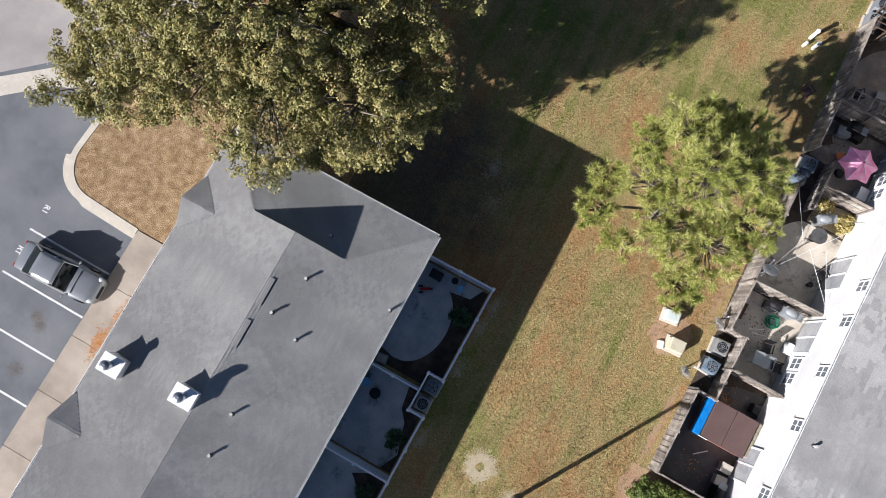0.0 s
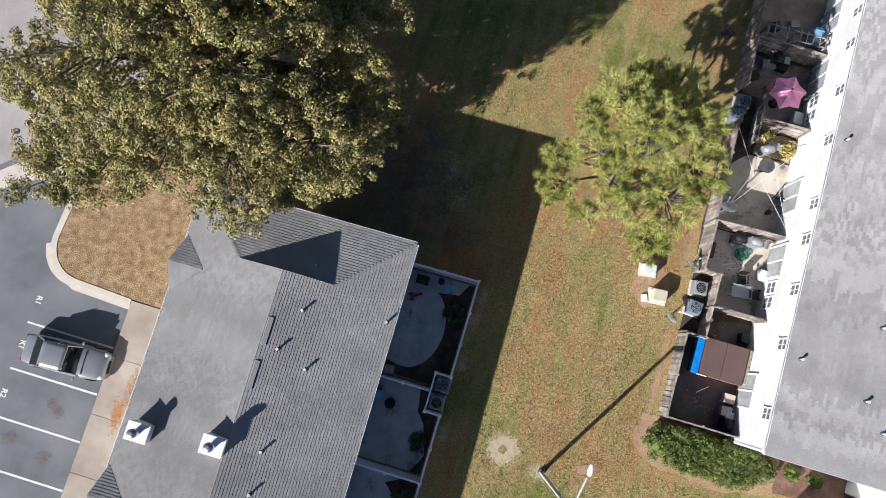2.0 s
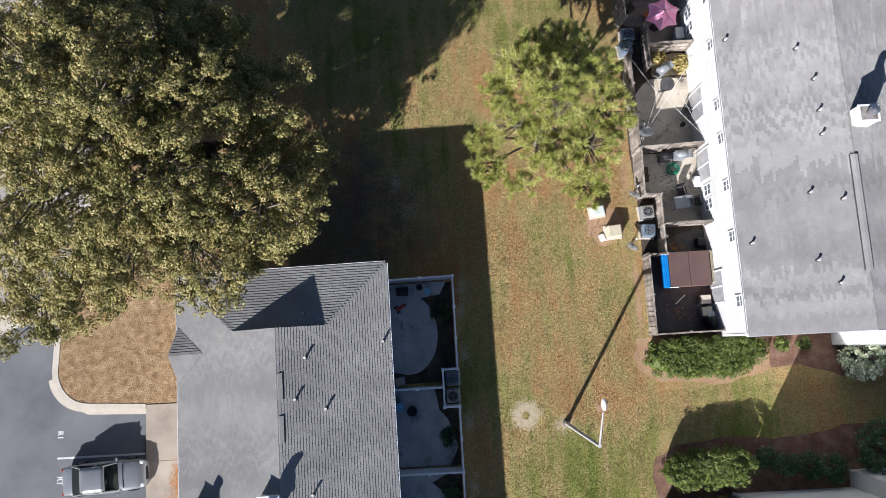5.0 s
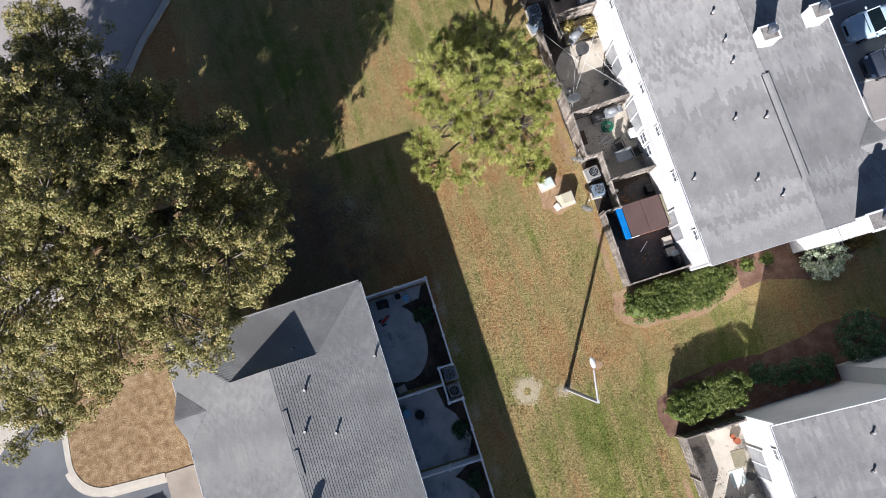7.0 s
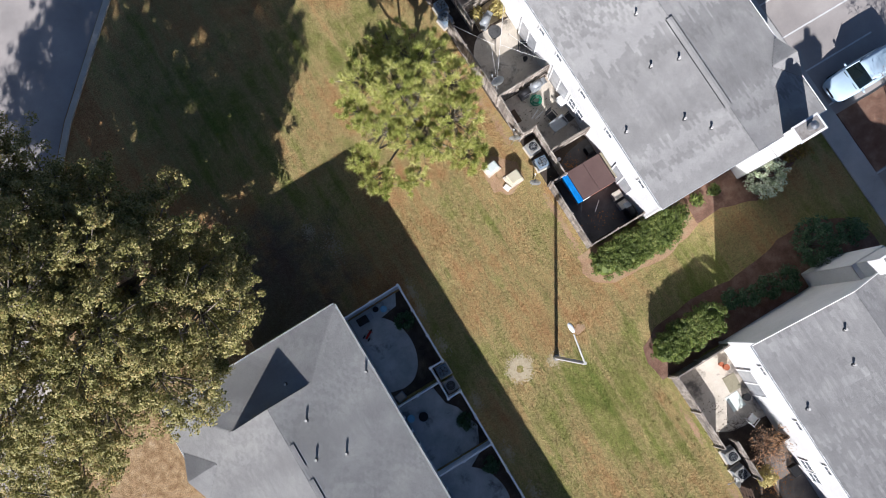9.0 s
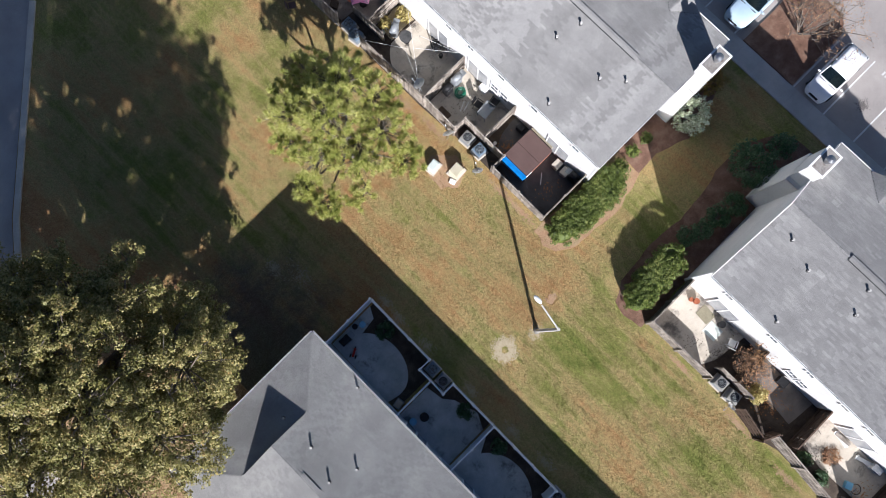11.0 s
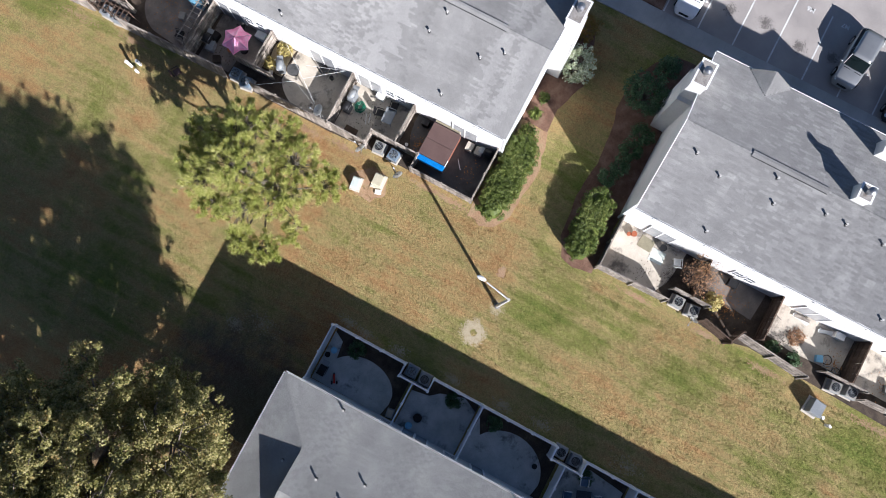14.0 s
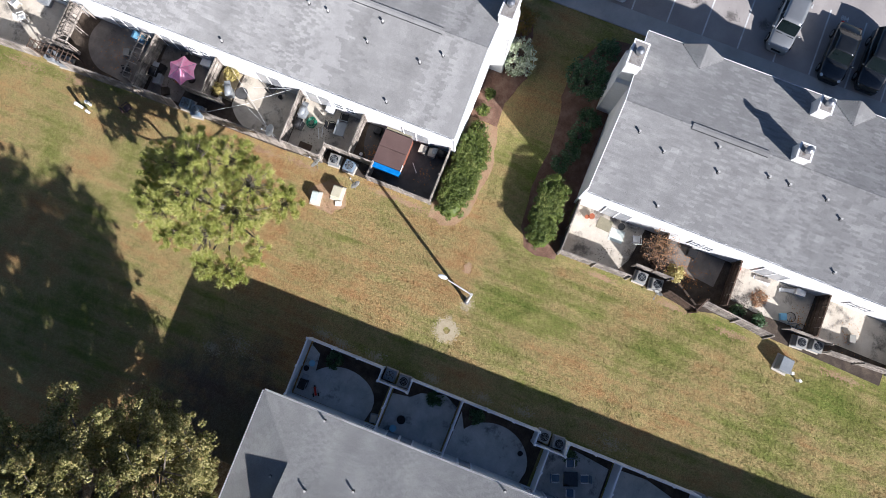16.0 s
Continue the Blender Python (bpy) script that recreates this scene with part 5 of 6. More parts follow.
def lamp_post():
    p = thing("lamp_post", "tall white lamp post with one bent arm and lamp head", "lamp post")
    part("pole", tube(B(), (0, 0, -0.1), (0, 0, 9.35), 0.115, 0.085, 16), "pipe", p)
    part("base_collar", tube(B(), (0, 0, 0), (0, 0, 0.22), 0.21, 0.16, 14), "metal", p)
    part("arm", tube(B(), (0, 0, 9.3), (0.27, 1.5, 9.42), 0.05, 0.04, 10), "pipe", p)
    bm = B()
    ball(bm, (0.33, 1.84, 9.42), 1.0, 14, (0.13, 0.29, 0.08))
    head = part("lamp_head", bm, "plastic_white", p)
    part("lens", ball(B(), (0.33, 1.86, 9.36), 1.0, 12, (0.1, 0.2, 0.06)), "lamp_lens", head)


lamp_post()


def transformer(x, y, w, d, h, turn, material, label, pad=True):
    t = thing("utility_box", label, "utility box", (x, y, 0), turn)
    bm = B()
    pts = [(-w / 2, 0.0), (w / 2, 0.0), (w / 2, h * 0.82), (w / 2 - 0.06, h * 0.9), (-w / 2 + 0.04, h), (-w / 2, h * 0.95)]
    f = [bm.verts.new((px, -d / 2, z + 0.06)) for px, z in pts]
    g = [bm.verts.new((px, d / 2, z + 0.06)) for px, z in pts]
    bm.faces.new(f)
    bm.faces.new(g[::-1])
    for k in range(6):
        j = (k + 1) % 6
        bm.faces.new((f[j], f[k], g[k], g[j]))
    bmesh.ops.recalc_face_normals(bm, faces=bm.faces[:])
    bmesh.ops.bevel(bm, geom=bm.edges[:], offset=0.02, segments=2, affect="EDGES")
    part("housing", bm, material, t)
    part("lid_seam", box(B(), -w / 2 - 0.004, -d / 2 - 0.004, h * 0.62 + 0.06, w / 2 + 0.004, d / 2 + 0.004, h * 0.64 + 0.06), "steel_grey", t)
    if pad:
        part("pad", box(B(), -w / 2 - 0.12, -d / 2 - 0.12, -0.05, w / 2 + 0.12, d / 2 + 0.12, 0.07, 0.015), "kerb", t)
    part("latch", box(B(), w / 2, -0.04, h * 0.4, w / 2 + 0.04, 0.04, h * 0.55, 0.008), "steel_grey", t)
    return t


sheet("bare_ground_boxes", wobble(arc(3.3, 11.7, 1.1, 1.3, 0, 340, 18), 0.3, 0.35, 12), 0.007, "earth", "patch of bare reddish earth round the utility boxes", "bare ground")
transformer(2.85, 12.45, 0.78, 0.52, 0.6, 8, "box_white", "pale green steel utility box on the lawn")
transformer(3.72, 11.15, 0.84, 0.66, 0.74, 4, "box_rust", "cream utility box with rust streaks on a pad")
transformer(3.95, -21.4, 1.0, 0.8, 0.85, -6, "steel_grey", "grey-green steel transformer box on the lawn")
pl = thing("pull_box", "small white plastic pull box beside the utility box", "utility box", (3.05, 10.85, 0), 20)
part("lid", box(B(), -0.16, -0.22, 0.0, 0.16, 0.22, 0.14, 0.02), "plastic_white", pl)


def pedestal(x, y, turn, h=0.8):
    p = thing("utility_pedestal", "short white cable pedestal standing in the grass", "pedestal", (x, y, 0), turn, "white cable pedestals")
    part("post", box(B(), -0.09, -0.07, -0.05, 0.09, 0.07, h, 0.02), "plastic_white", p)
    part("cap", box(B(), -0.11, -0.09, h - 0.12, 0.11, 0.09, h + 0.05, 0.025), "plastic_white", p)


for x, y, tn, h in ((2.75, 30.55, 10, 0.95), (3.15, 30.05, 30, 0.75), (2.6, 29.95, 70, 0.35), (3.6, -22.1, 20, 0.5), (3.3, -22.7, 60, 0.55)):
    pedestal(x, y, tn, h)


def dish(x, y, z, aim, tilt, r=0.4, label="white satellite dish on a short mast"):
    d = thing("satellite_dish", label, "satellite dish", (x, y, 0), aim, "satellite dishes")
    part("mast", tube(B(), (0, 0, -0.05), (0, 0, z), 0.03, 0.03, 10), "metal", d)
    bm = B()
    n, rings = 20, 4
    prev = None
    m = pose(0, 0.06, z + 0.1, 90 - tilt, 0, 0)
    c = bm.verts.new(m @ Vector((0, 0, -0.08)))
    for k in range(1, rings + 1):
        q = r * k / rings
        row = [bm.verts.new(m @ Vector((q * math.cos(2 * math.pi * j / n), q * math.sin(2 * math.pi * j / n) * 1.1, -0.08 + 0.1 * (q / r) ** 2))) for j in range(n)]
        for j in range(n):
            i = (j + 1) % n
            bm.faces.new((c, row[j], row[i]) if prev is None else (prev[j], row[j], row[i], prev[i]))
        prev = row
    bmesh.ops.solidify(bm, geom=bm.faces[:], thickness=0.015)
    part("reflector", bm, "plastic_white", d)
    arm = B()
    tube(arm, m @ Vector((0, -r * 0.9, 0.0)), m @ Vector((0, -r * 0.5, 0.5)), 0.014, 0.014, 6)
    box(arm, -0.04, -0.04, -0.06, 0.04, 0.04, 0.06, 0.01, m @ Matrix.Translation((0, -r * 0.48, 0.52)))
    part("feed_arm", arm, "steel_grey", d)
    for a in (40, 160, 280):
        part("brace", tube(B(), (0.25 * math.cos(radians(a)), 0.25 * math.sin(radians(a)), 0.0), (0, 0, z * 0.6), 0.012, 0.012, 6), "metal", d)


dish(5.05, 13.25, 0.95, 160, 35, 0.42)
dish(4.65, 10.15, 0.75, 150, 40, 0.36)
dish(5.75, 16.75, 2.0, 200, 50, 0.42, "white satellite dish above the fence")
dish(5.3, -11.9, 0.5, 250, 10, 0.3, "white satellite dish fallen beside the fence")


def air_conditioner(x, y, turn, material, size=0.72, h=0.75):
    a = thing("air_conditioner", "square outdoor air conditioner with round fan grille", "air conditioner", (x, y, 0), turn, "outdoor air conditioners")
    s = size / 2
    part("pad", box(B(), -s - 0.08, -s - 0.08, -0.03, s + 0.08, s + 0.08, 0.08, 0.012), "kerb", a)
    body = part("cabinet", box(B(), -s, -s, 0.08, s, s, h, 0.045), material, a)
    for k in range(9):
        z = 0.16 + (h - 0.28) * k / 8
        part("louver", box(B(), -s - 0.008, -s - 0.008, z, s + 0.008, s + 0.008, z + 0.018), "steel_grey", body)
    part("fan_well", tube(B(), (0, 0, h - 0.02), (0, 0, h + 0.008), s * 0.78, s * 0.78, 24), "fan", body)
    bm = B()
    for k in range(5):
        t = 2 * math.pi * k / 5
        m = pose(0, 0, h + 0.014, 0, 0, math.degrees(t))
        slab_pts = [m @ Vector(p) for p in ((0.05, -0.03, 0.0), (s * 0.68, -0.14 * s / 0.4, 0.0), (s * 0.7, 0.12 * s / 0.4, 0.012), (0.05, 0.05, 0.012))]
        bm.faces.new([bm.verts.new(p) for p in slab_pts])
    bmesh.ops.solidify(bm, geom=bm.faces[:], thickness=0.006)
    part("fan", bm, "unit_blue" if material == "unit_blue" else "fan", body)
    part("hub", tube(B(), (0, 0, h), (0, 0, h + 0.04), 0.1, 0.08, 14), "black", body)
    bm = B()
    for q in (0.3, 0.55, 0.8):
        ring(bm, (0, 0, h + 0.045), s * q, 0.006, 24, 4)
    for k in range(8):
        t0 = 2 * math.pi * k / 8
        tube(bm, (0, 0, h + 0.05), (s * 0.82 * math.cos(t0), s * 0.82 * math.sin(t0), h + 0.04), 0.005, 0.005, 4, False)
    part("grille", bm, "steel_grey", body)


for x, y, tn, mt in ((-6.5, 2.98, 0, "unit_blue"), (-6.55, 1.98, 3, "steel_grey"), (-6.45, -8.05, 0, "steel_grey"), (-6.5, -9.1, 4, "steel_grey"), (-6.5, -19.0, 0, "steel_grey"), (-6.5, -20.1, 0, "unit_blue"),
                     (5.78, 12.2, 4, "unit_beige"), (5.75, 11.05, -4, "unit_blue"), (5.45, 22.6, 8, "unit_blue"), (5.65, 23.5, 2, "unit_blue"), (5.3, 32.9, 6, "steel_grey"), (5.35, 33.9, 0, "steel_grey"),
                     (5.92, -10.45, 0, "unit_beige"), (5.85, -11.6, 6, "unit_beige"), (5.75, -21.9, 4, "unit_beige"), (5.9, -23.0, 0, "unit_beige")):
    air_conditioner(x, y, tn, mt, 0.74 if x > 0 else 0.72)


# ---- patio things ----
def hot_tub():
    t = thing("swim_spa", "cedar-sided swim spa under a brown folded cover with blue tarp", "hot tub", (6.3, 7.6, 0.03))
    part("shell", box(B(), 0, 0, 0, 2.75, 1.95, 0.95, 0.04), "cedar", t)
    for k in range(17):
        part("cladding_board", box(B(), 0.06 + k * 0.157, -0.018, 0.04, 0.2 + k * 0.157, -0.002, 0.93, 0.004), "cedar", t)
    bm = B()
    box(bm, 0.32, -0.06, 0.95, 1.5, 2.02, 1.06, 0.035)
    box(bm, 1.51, -0.06, 0.95, 2.72, 2.02, 1.07, 0.035)
    part("cover", bm, "cover", t, "brown vinyl cover in two halves")
    bm = B()
    box(bm, -0.06, -0.06, 0.45, 0.32, 2.0, 1.03, 0.05)
    for v in bm.verts:
        v.co += noise.noise_vector(v.co * 3) * 0.05
    part("tarp", bm, "tarp", t, "crumpled blue tarp over the end")
    part("strap", box(B(), 0.25, -0.09, 0.9, 0.75, -0.05, 1.09, 0.01), "plastic_white", t)


hot_tub()
cf = thing("cold_frame", "lean-to of greenish translucent panes against the wall", "cold frame", (9.08, 7.7, 0.03))
part("frame", box(B(), 0, 0, 0, 0.12, 1.9, 1.0, 0.01), "wood_grey", cf)
for k in range(4):
    part("pane", box(B(), -0.0, 0.03 + k * 0.47, 1.0, 0.14, 0.46 + k * 0.47, 1.02), "mat", cf)


def table(x, y, w, d, h, turn, material, label, legs="steel_grey"):
    t = thing("patio_table", label, "table", (x, y, 0.03), turn)
    part("tabletop", box(B(), -w / 2, -d / 2, h - 0.03, w / 2, d / 2, h, 0.01), material, t)
    for sx in (-1, 1):
        for sy in (-1, 1):
            part("leg", tube(B(), (sx * (w / 2 - 0.06), sy * (d / 2 - 0.06), 0), (sx * (w / 2 - 0.06), sy * (d / 2 - 0.06), h - 0.03), 0.022, 0.022, 8), legs, t)


def chair(x, y, turn, material, label, seat=None):
    c = thing("patio_chair", label, "chair", (x, y, 0.03), turn, "patio chairs")
    part("seat", box(B(), -0.24, -0.24, 0.38, 0.24, 0.24, 0.44, 0.02), seat or material, c)
    bm = B()
    box(bm, -0.24, 0.2, 0.42, 0.24, 0.26, 0.9, 0.02, Matrix.Translation((0, 0.02, 0)) @ Matrix.Rotation(radians(-10), 4, "X"))
    part("backrest", bm, seat or material, c)
    for sx in (-1, 1):
        part("armrest", box(B(), sx * 0.27 - 0.03, -0.24, 0.6, sx * 0.27 + 0.03, 0.26, 0.64, 0.01), material, c)
        for sy in (-1, 1):
            part("leg", tube(B(), (sx * 0.22, sy * 0.21, 0), (sx * 0.24, sy * 0.22, 0.62 if sy < 0 else 0.4), 0.02, 0.02, 8), material, c)


table(8.0, 12.65, 1.15, 0.75, 0.72, 5, "steel_grey", "grey metal patio table on a dark slab")
chair(8.85, 12.7, 100, "black", "black metal patio chair beside the table")
chair(7.95, 13.35, 10, "black", "black metal patio chair beside the table")
chair(8.3, -9.3, 110, "plastic_white", "white plastic patio chair on the slab")
table(-8.35, -10.6, 0.95, 0.95, 0.72, 20, "glass", "round-cornered glass patio table in shade")
for k in range(4):
    a = 20 + 90 * k
    chair(-8.35 + 0.95 * math.sin(radians(-a + 180)) * -1, -10.6 + 0.95 * math.cos(radians(a)), a, "plastic_white", "white patio chair with blue cushions", "wicker")


def parasol(x, y, r, h):
    p = thing("parasol", "faded pink canvas parasol open over a patio", "parasol", (x, y, 0.03))
    part("pole", tube(B(), (0, 0, 0), (0, 0, h + 0.08), 0.025, 0.025, 10), "wood_brown", p)
    part("base", tube(B(), (0, 0, 0), (0, 0, 0.12), 0.28, 0.2, 16), "black", p)
    n = 6
    top = Vector((0, 0, h))
    for k in range(n):
        a, b = 2 * math.pi * k / n + 0.3, 2 * math.pi * (k + 1) / n + 0.3
        bm = B()
        rim0, rim1 = Vector((r * math.cos(a), r * math.sin(a), h - 0.5)), Vector((r * math.cos(b), r * math.sin(b), h - 0.5))
        sag = (rim0 + rim1) / 2 * 0.86
        sag.z = h - 0.46
        rows = []
        for j in range(6):
            u = j / 5
            rows.append([bm.verts.new(top.lerp(rim0, u)), bm.verts.new(top.lerp(sag, u) - Vector((0, 0, 0.05 * math.sin(math.pi * u)))), bm.verts.new(top.lerp(rim1, u))])
        for j in range(5):
            for i in range(2):
                bm.faces.new((rows[j][i], rows[j + 1][i], rows[j + 1][i + 1], rows[j][i + 1]))
        bmesh.ops.remove_doubles(bm, verts=bm.verts[:], dist=0.001)
        bmesh.ops.solidify(bm, geom=bm.faces[:], thickness=0.01)
        part("canopy_panel", bm, "pink", p)
        part("rib", tube(B(), top, rim0, 0.01, 0.01, 6), "metal", p)
    part("finial", ball(B(), (0, 0, h + 0.1), 0.04, 8), "wood_brown", p)


parasol(7.5, 24.1, 1.08, 2.3)


def grill(x, y, turn, material="black", label="covered black barbecue grill"):
    g = thing("barbecue_grill", label, "grill", (x, y, 0.03), turn)
    bm = B()
    box(bm, -0.35, -0.25, 0.75, 0.35, 0.25, 0.95, 0.03)
    part("firebox", bm, material, g)
    part("lid", ball(B(), (0, 0, 0.95), 1.0, 14, (0.34, 0.25, 0.2)), material, g)
    part("shelf", box(B(), 0.36, -0.22, 0.82, 0.7, 0.22, 0.86, 0.01), "steel_grey", g)
    part("cart", box(B(), -0.3, -0.22, 0.0, 0.3, 0.22, 0.7, 0.02), material, g)
    part("handle", tube(B(), (-0.22, -0.28, 1.02), (0.22, -0.28, 1.02), 0.015, 0.015, 8), "metal", g)


grill(8.85, 5.35, 90, "black", "black and red barbecue grill by the wall")
grill(8.1, 15.55, 0, "steel_grey", "grey barbecue grill beside the fence")
grill(7.2, 15.5, 0, "black", "black smoker grill beside the fence")
grill(6.9, 26.5, 0)
grill(-9.2, 8.2, 0, "black", "black covered grill in the shaded patio")
grill(7.55, 21.0, 30, "steel_grey", "grey gas grill on the pale slab")


def tub_of(x, y, r, h, material, label, category, name, z=0.03):
    t = thing(name, label, category, (x, y, z))
    bm = tube(B(), (0, 0, 0), (0, 0, h), r * 0.8, r, 16)
    part("body", bm, material, t)
    part("rim", ring(B(), (0, 0, h), r, 0.02, 16, 5), material, t)
    part("filling", tube(B(), (0, 0, h - 0.06), (0, 0, h - 0.02), r * 0.92, r * 0.92, 16), "soil", t)


tub_of(-7.75, 8.2, 0.2, 0.35, "blue_plastic", "pale blue plastic bucket on the slab", "bucket", "bucket")
tub_of(-8.2, 8.45, 0.17, 0.3, "black", "black plant pot on the slab", "plant pot", "plant_pot")
tub_of(-9.7, 1.5, 0.22, 0.4, "blue_plastic", "pale blue bucket by the white fence", "bucket", "bucket")
tub_of(-9.0, 1.2, 0.28, 0.3, "black", "black plant pot on the slab", "plant pot", "plant_pot")
tub_of(-8.1, -7.0, 0.16, 0.3, "black", "black plant pot on the curved slab", "plant pot", "plant_pot")
tub_of(8.75, -8.05, 0.22, 0.4, "black", "black pot on the concrete slab", "plant pot", "plant_pot")
tub_of(8.7, -5.9, 0.18, 0.35, "terracotta", "orange terracotta pot against the wall", "plant pot", "plant_pot")
tub_of(8.55, -5.6, 0.13, 0.28, "terracotta", "small orange terracotta pot", "plant pot", "plant_pot")
tub_of(9.0, -16.5, 0.14, 0.4, "red", "red plastic pot against the wall", "plant pot", "plant_pot")
tub_of(8.6, 17.6, 0.14, 0.3, "black", "black pot on the pale slab", "plant pot", "plant_pot")
tub_of(8.95, 18.5, 0.12, 0.3, "black", "black pot against the wall", "plant pot", "plant_pot")
tub_of(6.9, 10.7, 0.1, 0.25, "plastic_white", "small white pail on the soil", "bucket", "bucket", 0.014)
tub_of(7.1, 24.9, 0.25, 0.22, "terracotta", "brown fire bowl on the dark slab", "fire bowl", "fire_bowl")

rug = thing("door_mat", "square olive woven mat on the concrete", "mat", (9.0, -7.15, 0.03))
rug.matrix_basis = pose(8.55, -6.95, 0.03, 0, 0, -4)
part("mat", box(B(), -0.42, -0.5, 0, 0.42, 0.5, 0.02, 0.006), "mat", rug)
rug = thing("door_mat", "pale green square mat on the concrete", "mat", (8.1, -8.0, 0.03))
part("mat", box(B(), -0.45, -0.5, 0, 0.45, 0.5, 0.02, 0.006), "box_white", rug)


def hose(x, y):
    h = thing("garden_hose", "coiled green garden hose lying on the slab", "hose", (x, y, 0.05))
    bm = B()
    rng = random.Random(3)
    prev = None
    for k in range(150):
        a = k * 0.38
        r = 0.3 + 0.1 * math.sin(k * 0.13) + rng.uniform(-0.03, 0.03)
        p = Vector((r * math.cos(a), r * math.sin(a) * 0.9, 0.02 + 0.0016 * k))
        if prev is not None:
            tube(bm, prev, p, 0.018, 0.018, 5, False)
        prev = p
    part("coil", bm, "green_hose", h)


hose(7.75, 14.85)


def plank(x, y, ln, turn, material="plastic_white", label="loose pale stick lying on the slab", z=0.035):
    p = thing("loose_stick", label, "stick", (x, y, z), turn, "loose sticks")
    part("stick", box(B(), -ln / 2, -0.025, 0, ln / 2, 0.025, 0.04, 0.005), material, p)


plank(7.4, 6.85, 0.8, 40)
plank(7.2, 14.1, 0.8, 25)
plank(7.4, 13.9, 0.7, 15)
plank(8.3, -16.9, 0.7, 70, "wood_grey")
for x, y, tn in ((8.75, 6.75, 0), (8.75, 6.05, 4)):
    b = thing("storage_box", "beige plastic storage box against the white wall", "storage box", (x, y, 0.03), tn, "patio storage boxes")
    part("bin", box(B(), -0.28, -0.24, 0, 0.28, 0.24, 0.5, 0.03), "unit_beige", b)
    part("lid", box(B(), -0.3, -0.26, 0.5, 0.3, 0.26, 0.56, 0.02), "kerb", b)
hd = thing("mop_bin", "dark bin with tools beside the wall", "bin", (8.8, 10.2, 0.03))
part("bin", box(B(), -0.2, -0.25, 0, 0.2, 0.25, 0.6, 0.02), "black", hd)


def line_pole(p0, p1, label="thin pale clothes line strung across the patio"):
    l = thing("clothes_line", label, "clothes line", (0, 0, 0), 0, "clothes lines")
    part("line", tube(B(), p0, p1, 0.011, 0.011, 6), "trim", l)


for a, b in (((5.4, 21.5, 1.6), (7.4, 19.6, 0.05)), ((5.5, 16.4, 1.7), (8.9, 21.0, 1.9)), ((9.1, 16.5, 1.8), (7.4, 19.0, 1.2)), ((9.1, 16.5, 1.8), (8.4, 19.4, 0.9)), ((5.6, 16.3, 1.7), (7.0, 19.4, 1.0))):
    line_pole(a, b)


def board_stack(x, y, n, turn, label):
    s = thing("board_stack", label, "boards", (x, y, 0.03), turn)
    for k in range(n):
        part("board", box(B(), -0.6, -0.14 + 0.05 * (k % 2), 0.03 * k, 0.6 - 0.1 * (k % 3), 0.1 + 0.05 * (k % 2), 0.03 * k + 0.025, 0.004), "plastic_white" if k % 2 else "wood_grey", s, "", pose(0, 0, 0, 0, 0, 6 * k - 10))


board_stack(7.4, 21.7, 4, 10, "stack of white and grey boards beside the fence")
board_stack(8.9, -18.3, 5, 80, "white boards leaning by the wall")
board_stack(8.9, -20.2, 4, 100, "white boards lying by the wall")


def bicycle(x, y, turn):
    b = thing("bicycle", "blue bicycle lying against the patio fence", "bicycle", (x, y, 0.05), turn)
    for cx in (-0.5, 0.5):
        bm = ring(B(), (cx, 0, 0.05), 0.32, 0.022, 22, 5)
        w = part("wheel", bm, "rubber", b)
        bm = B()
        for k in range(8):
            t0 = 2 * math.pi * k / 8
            tube(bm, (cx, 0, 0.05), (cx + 0.31 * math.cos(t0), 0.31 * math.sin(t0), 0.05), 0.005, 0.005, 3, False)
        part("spoke_set", bm, "metal", w)
    bm = B()
    for p, q in (((-0.5, 0, 0.07), (-0.1, -0.05, 0.1)), ((-0.1, -0.05, 0.1), (-0.2, 0.42, 0.12)), ((-0.2, 0.42, 0.12), (0.32, 0.42, 0.12)), ((0.32, 0.42, 0.12), (-0.1, -0.05, 0.1)), ((0.32, 0.5, 0.12), (0.5, 0, 0.07)), ((-0.5, 0, 0.07), (-0.2, 0.42, 0.12))):
        tube(bm, p, q, 0.02, 0.02, 6)
    part("frame", bm, "unit_blue", b)
    part("handlebar", tube(B(), (0.28, 0.55, -0.02), (0.3, 0.55, 0.28), 0.015, 0.015, 6), "metal", b)
    part("saddle", ball(B(), (-0.22, 0.52, 0.13), 1.0, 8, (0.12, 0.05, 0.06)), "black", b)


bicycle(6.95, -21.4, 60)
bare_tree("shrub", "leafless russet shrub spreading over the patio", 8.05, -10.9, 0.95, 1.6, 61)
bush("shrub", "yellowing shrub in the patio corner", 7.0, -12.5, 0.6, 1.3, "dry_yellow", 62)
bush("shrub", "dry russet weeds on the pale slab", 7.6, -18.6, 0.6, 0.18, "twig", 63, 0.05)
bush("shrub", "dark green weeds along the fence", 6.2, -17.4, 0.45, 0.45, "bush_dark", 64)
bush("shrub", "dark green weeds along the fence", 6.15, -19.0, 0.45, 0.4, "bush_dark", 65)
bush("shrub", "yellowing plants in the patio bed", 8.85, 21.5, 0.55, 0.6, "dry_yellow", 66)
bush("shrub", "yellowing plants in the patio bed", 7.5, 21.95, 0.4, 0.5, "dry_yellow", 67)
bush("shrub", "low green plants in the shaded bed", -7.05, 6.9, 0.55, 0.4, "bush_dark", 68)
bush("shrub", "low green plants in the shaded bed", -6.9, -0.4, 0.5, 0.4, "bush_dark", 69)
bush("shrub", "low green plants in the shaded bed", -7.0, -3.4, 0.5, 0.35, "bush_dark", 70)
bush("shrub", "low green plants in the shaded bed", -7.1, -10.3, 0.5, 0.35, "bush_dark", 71)
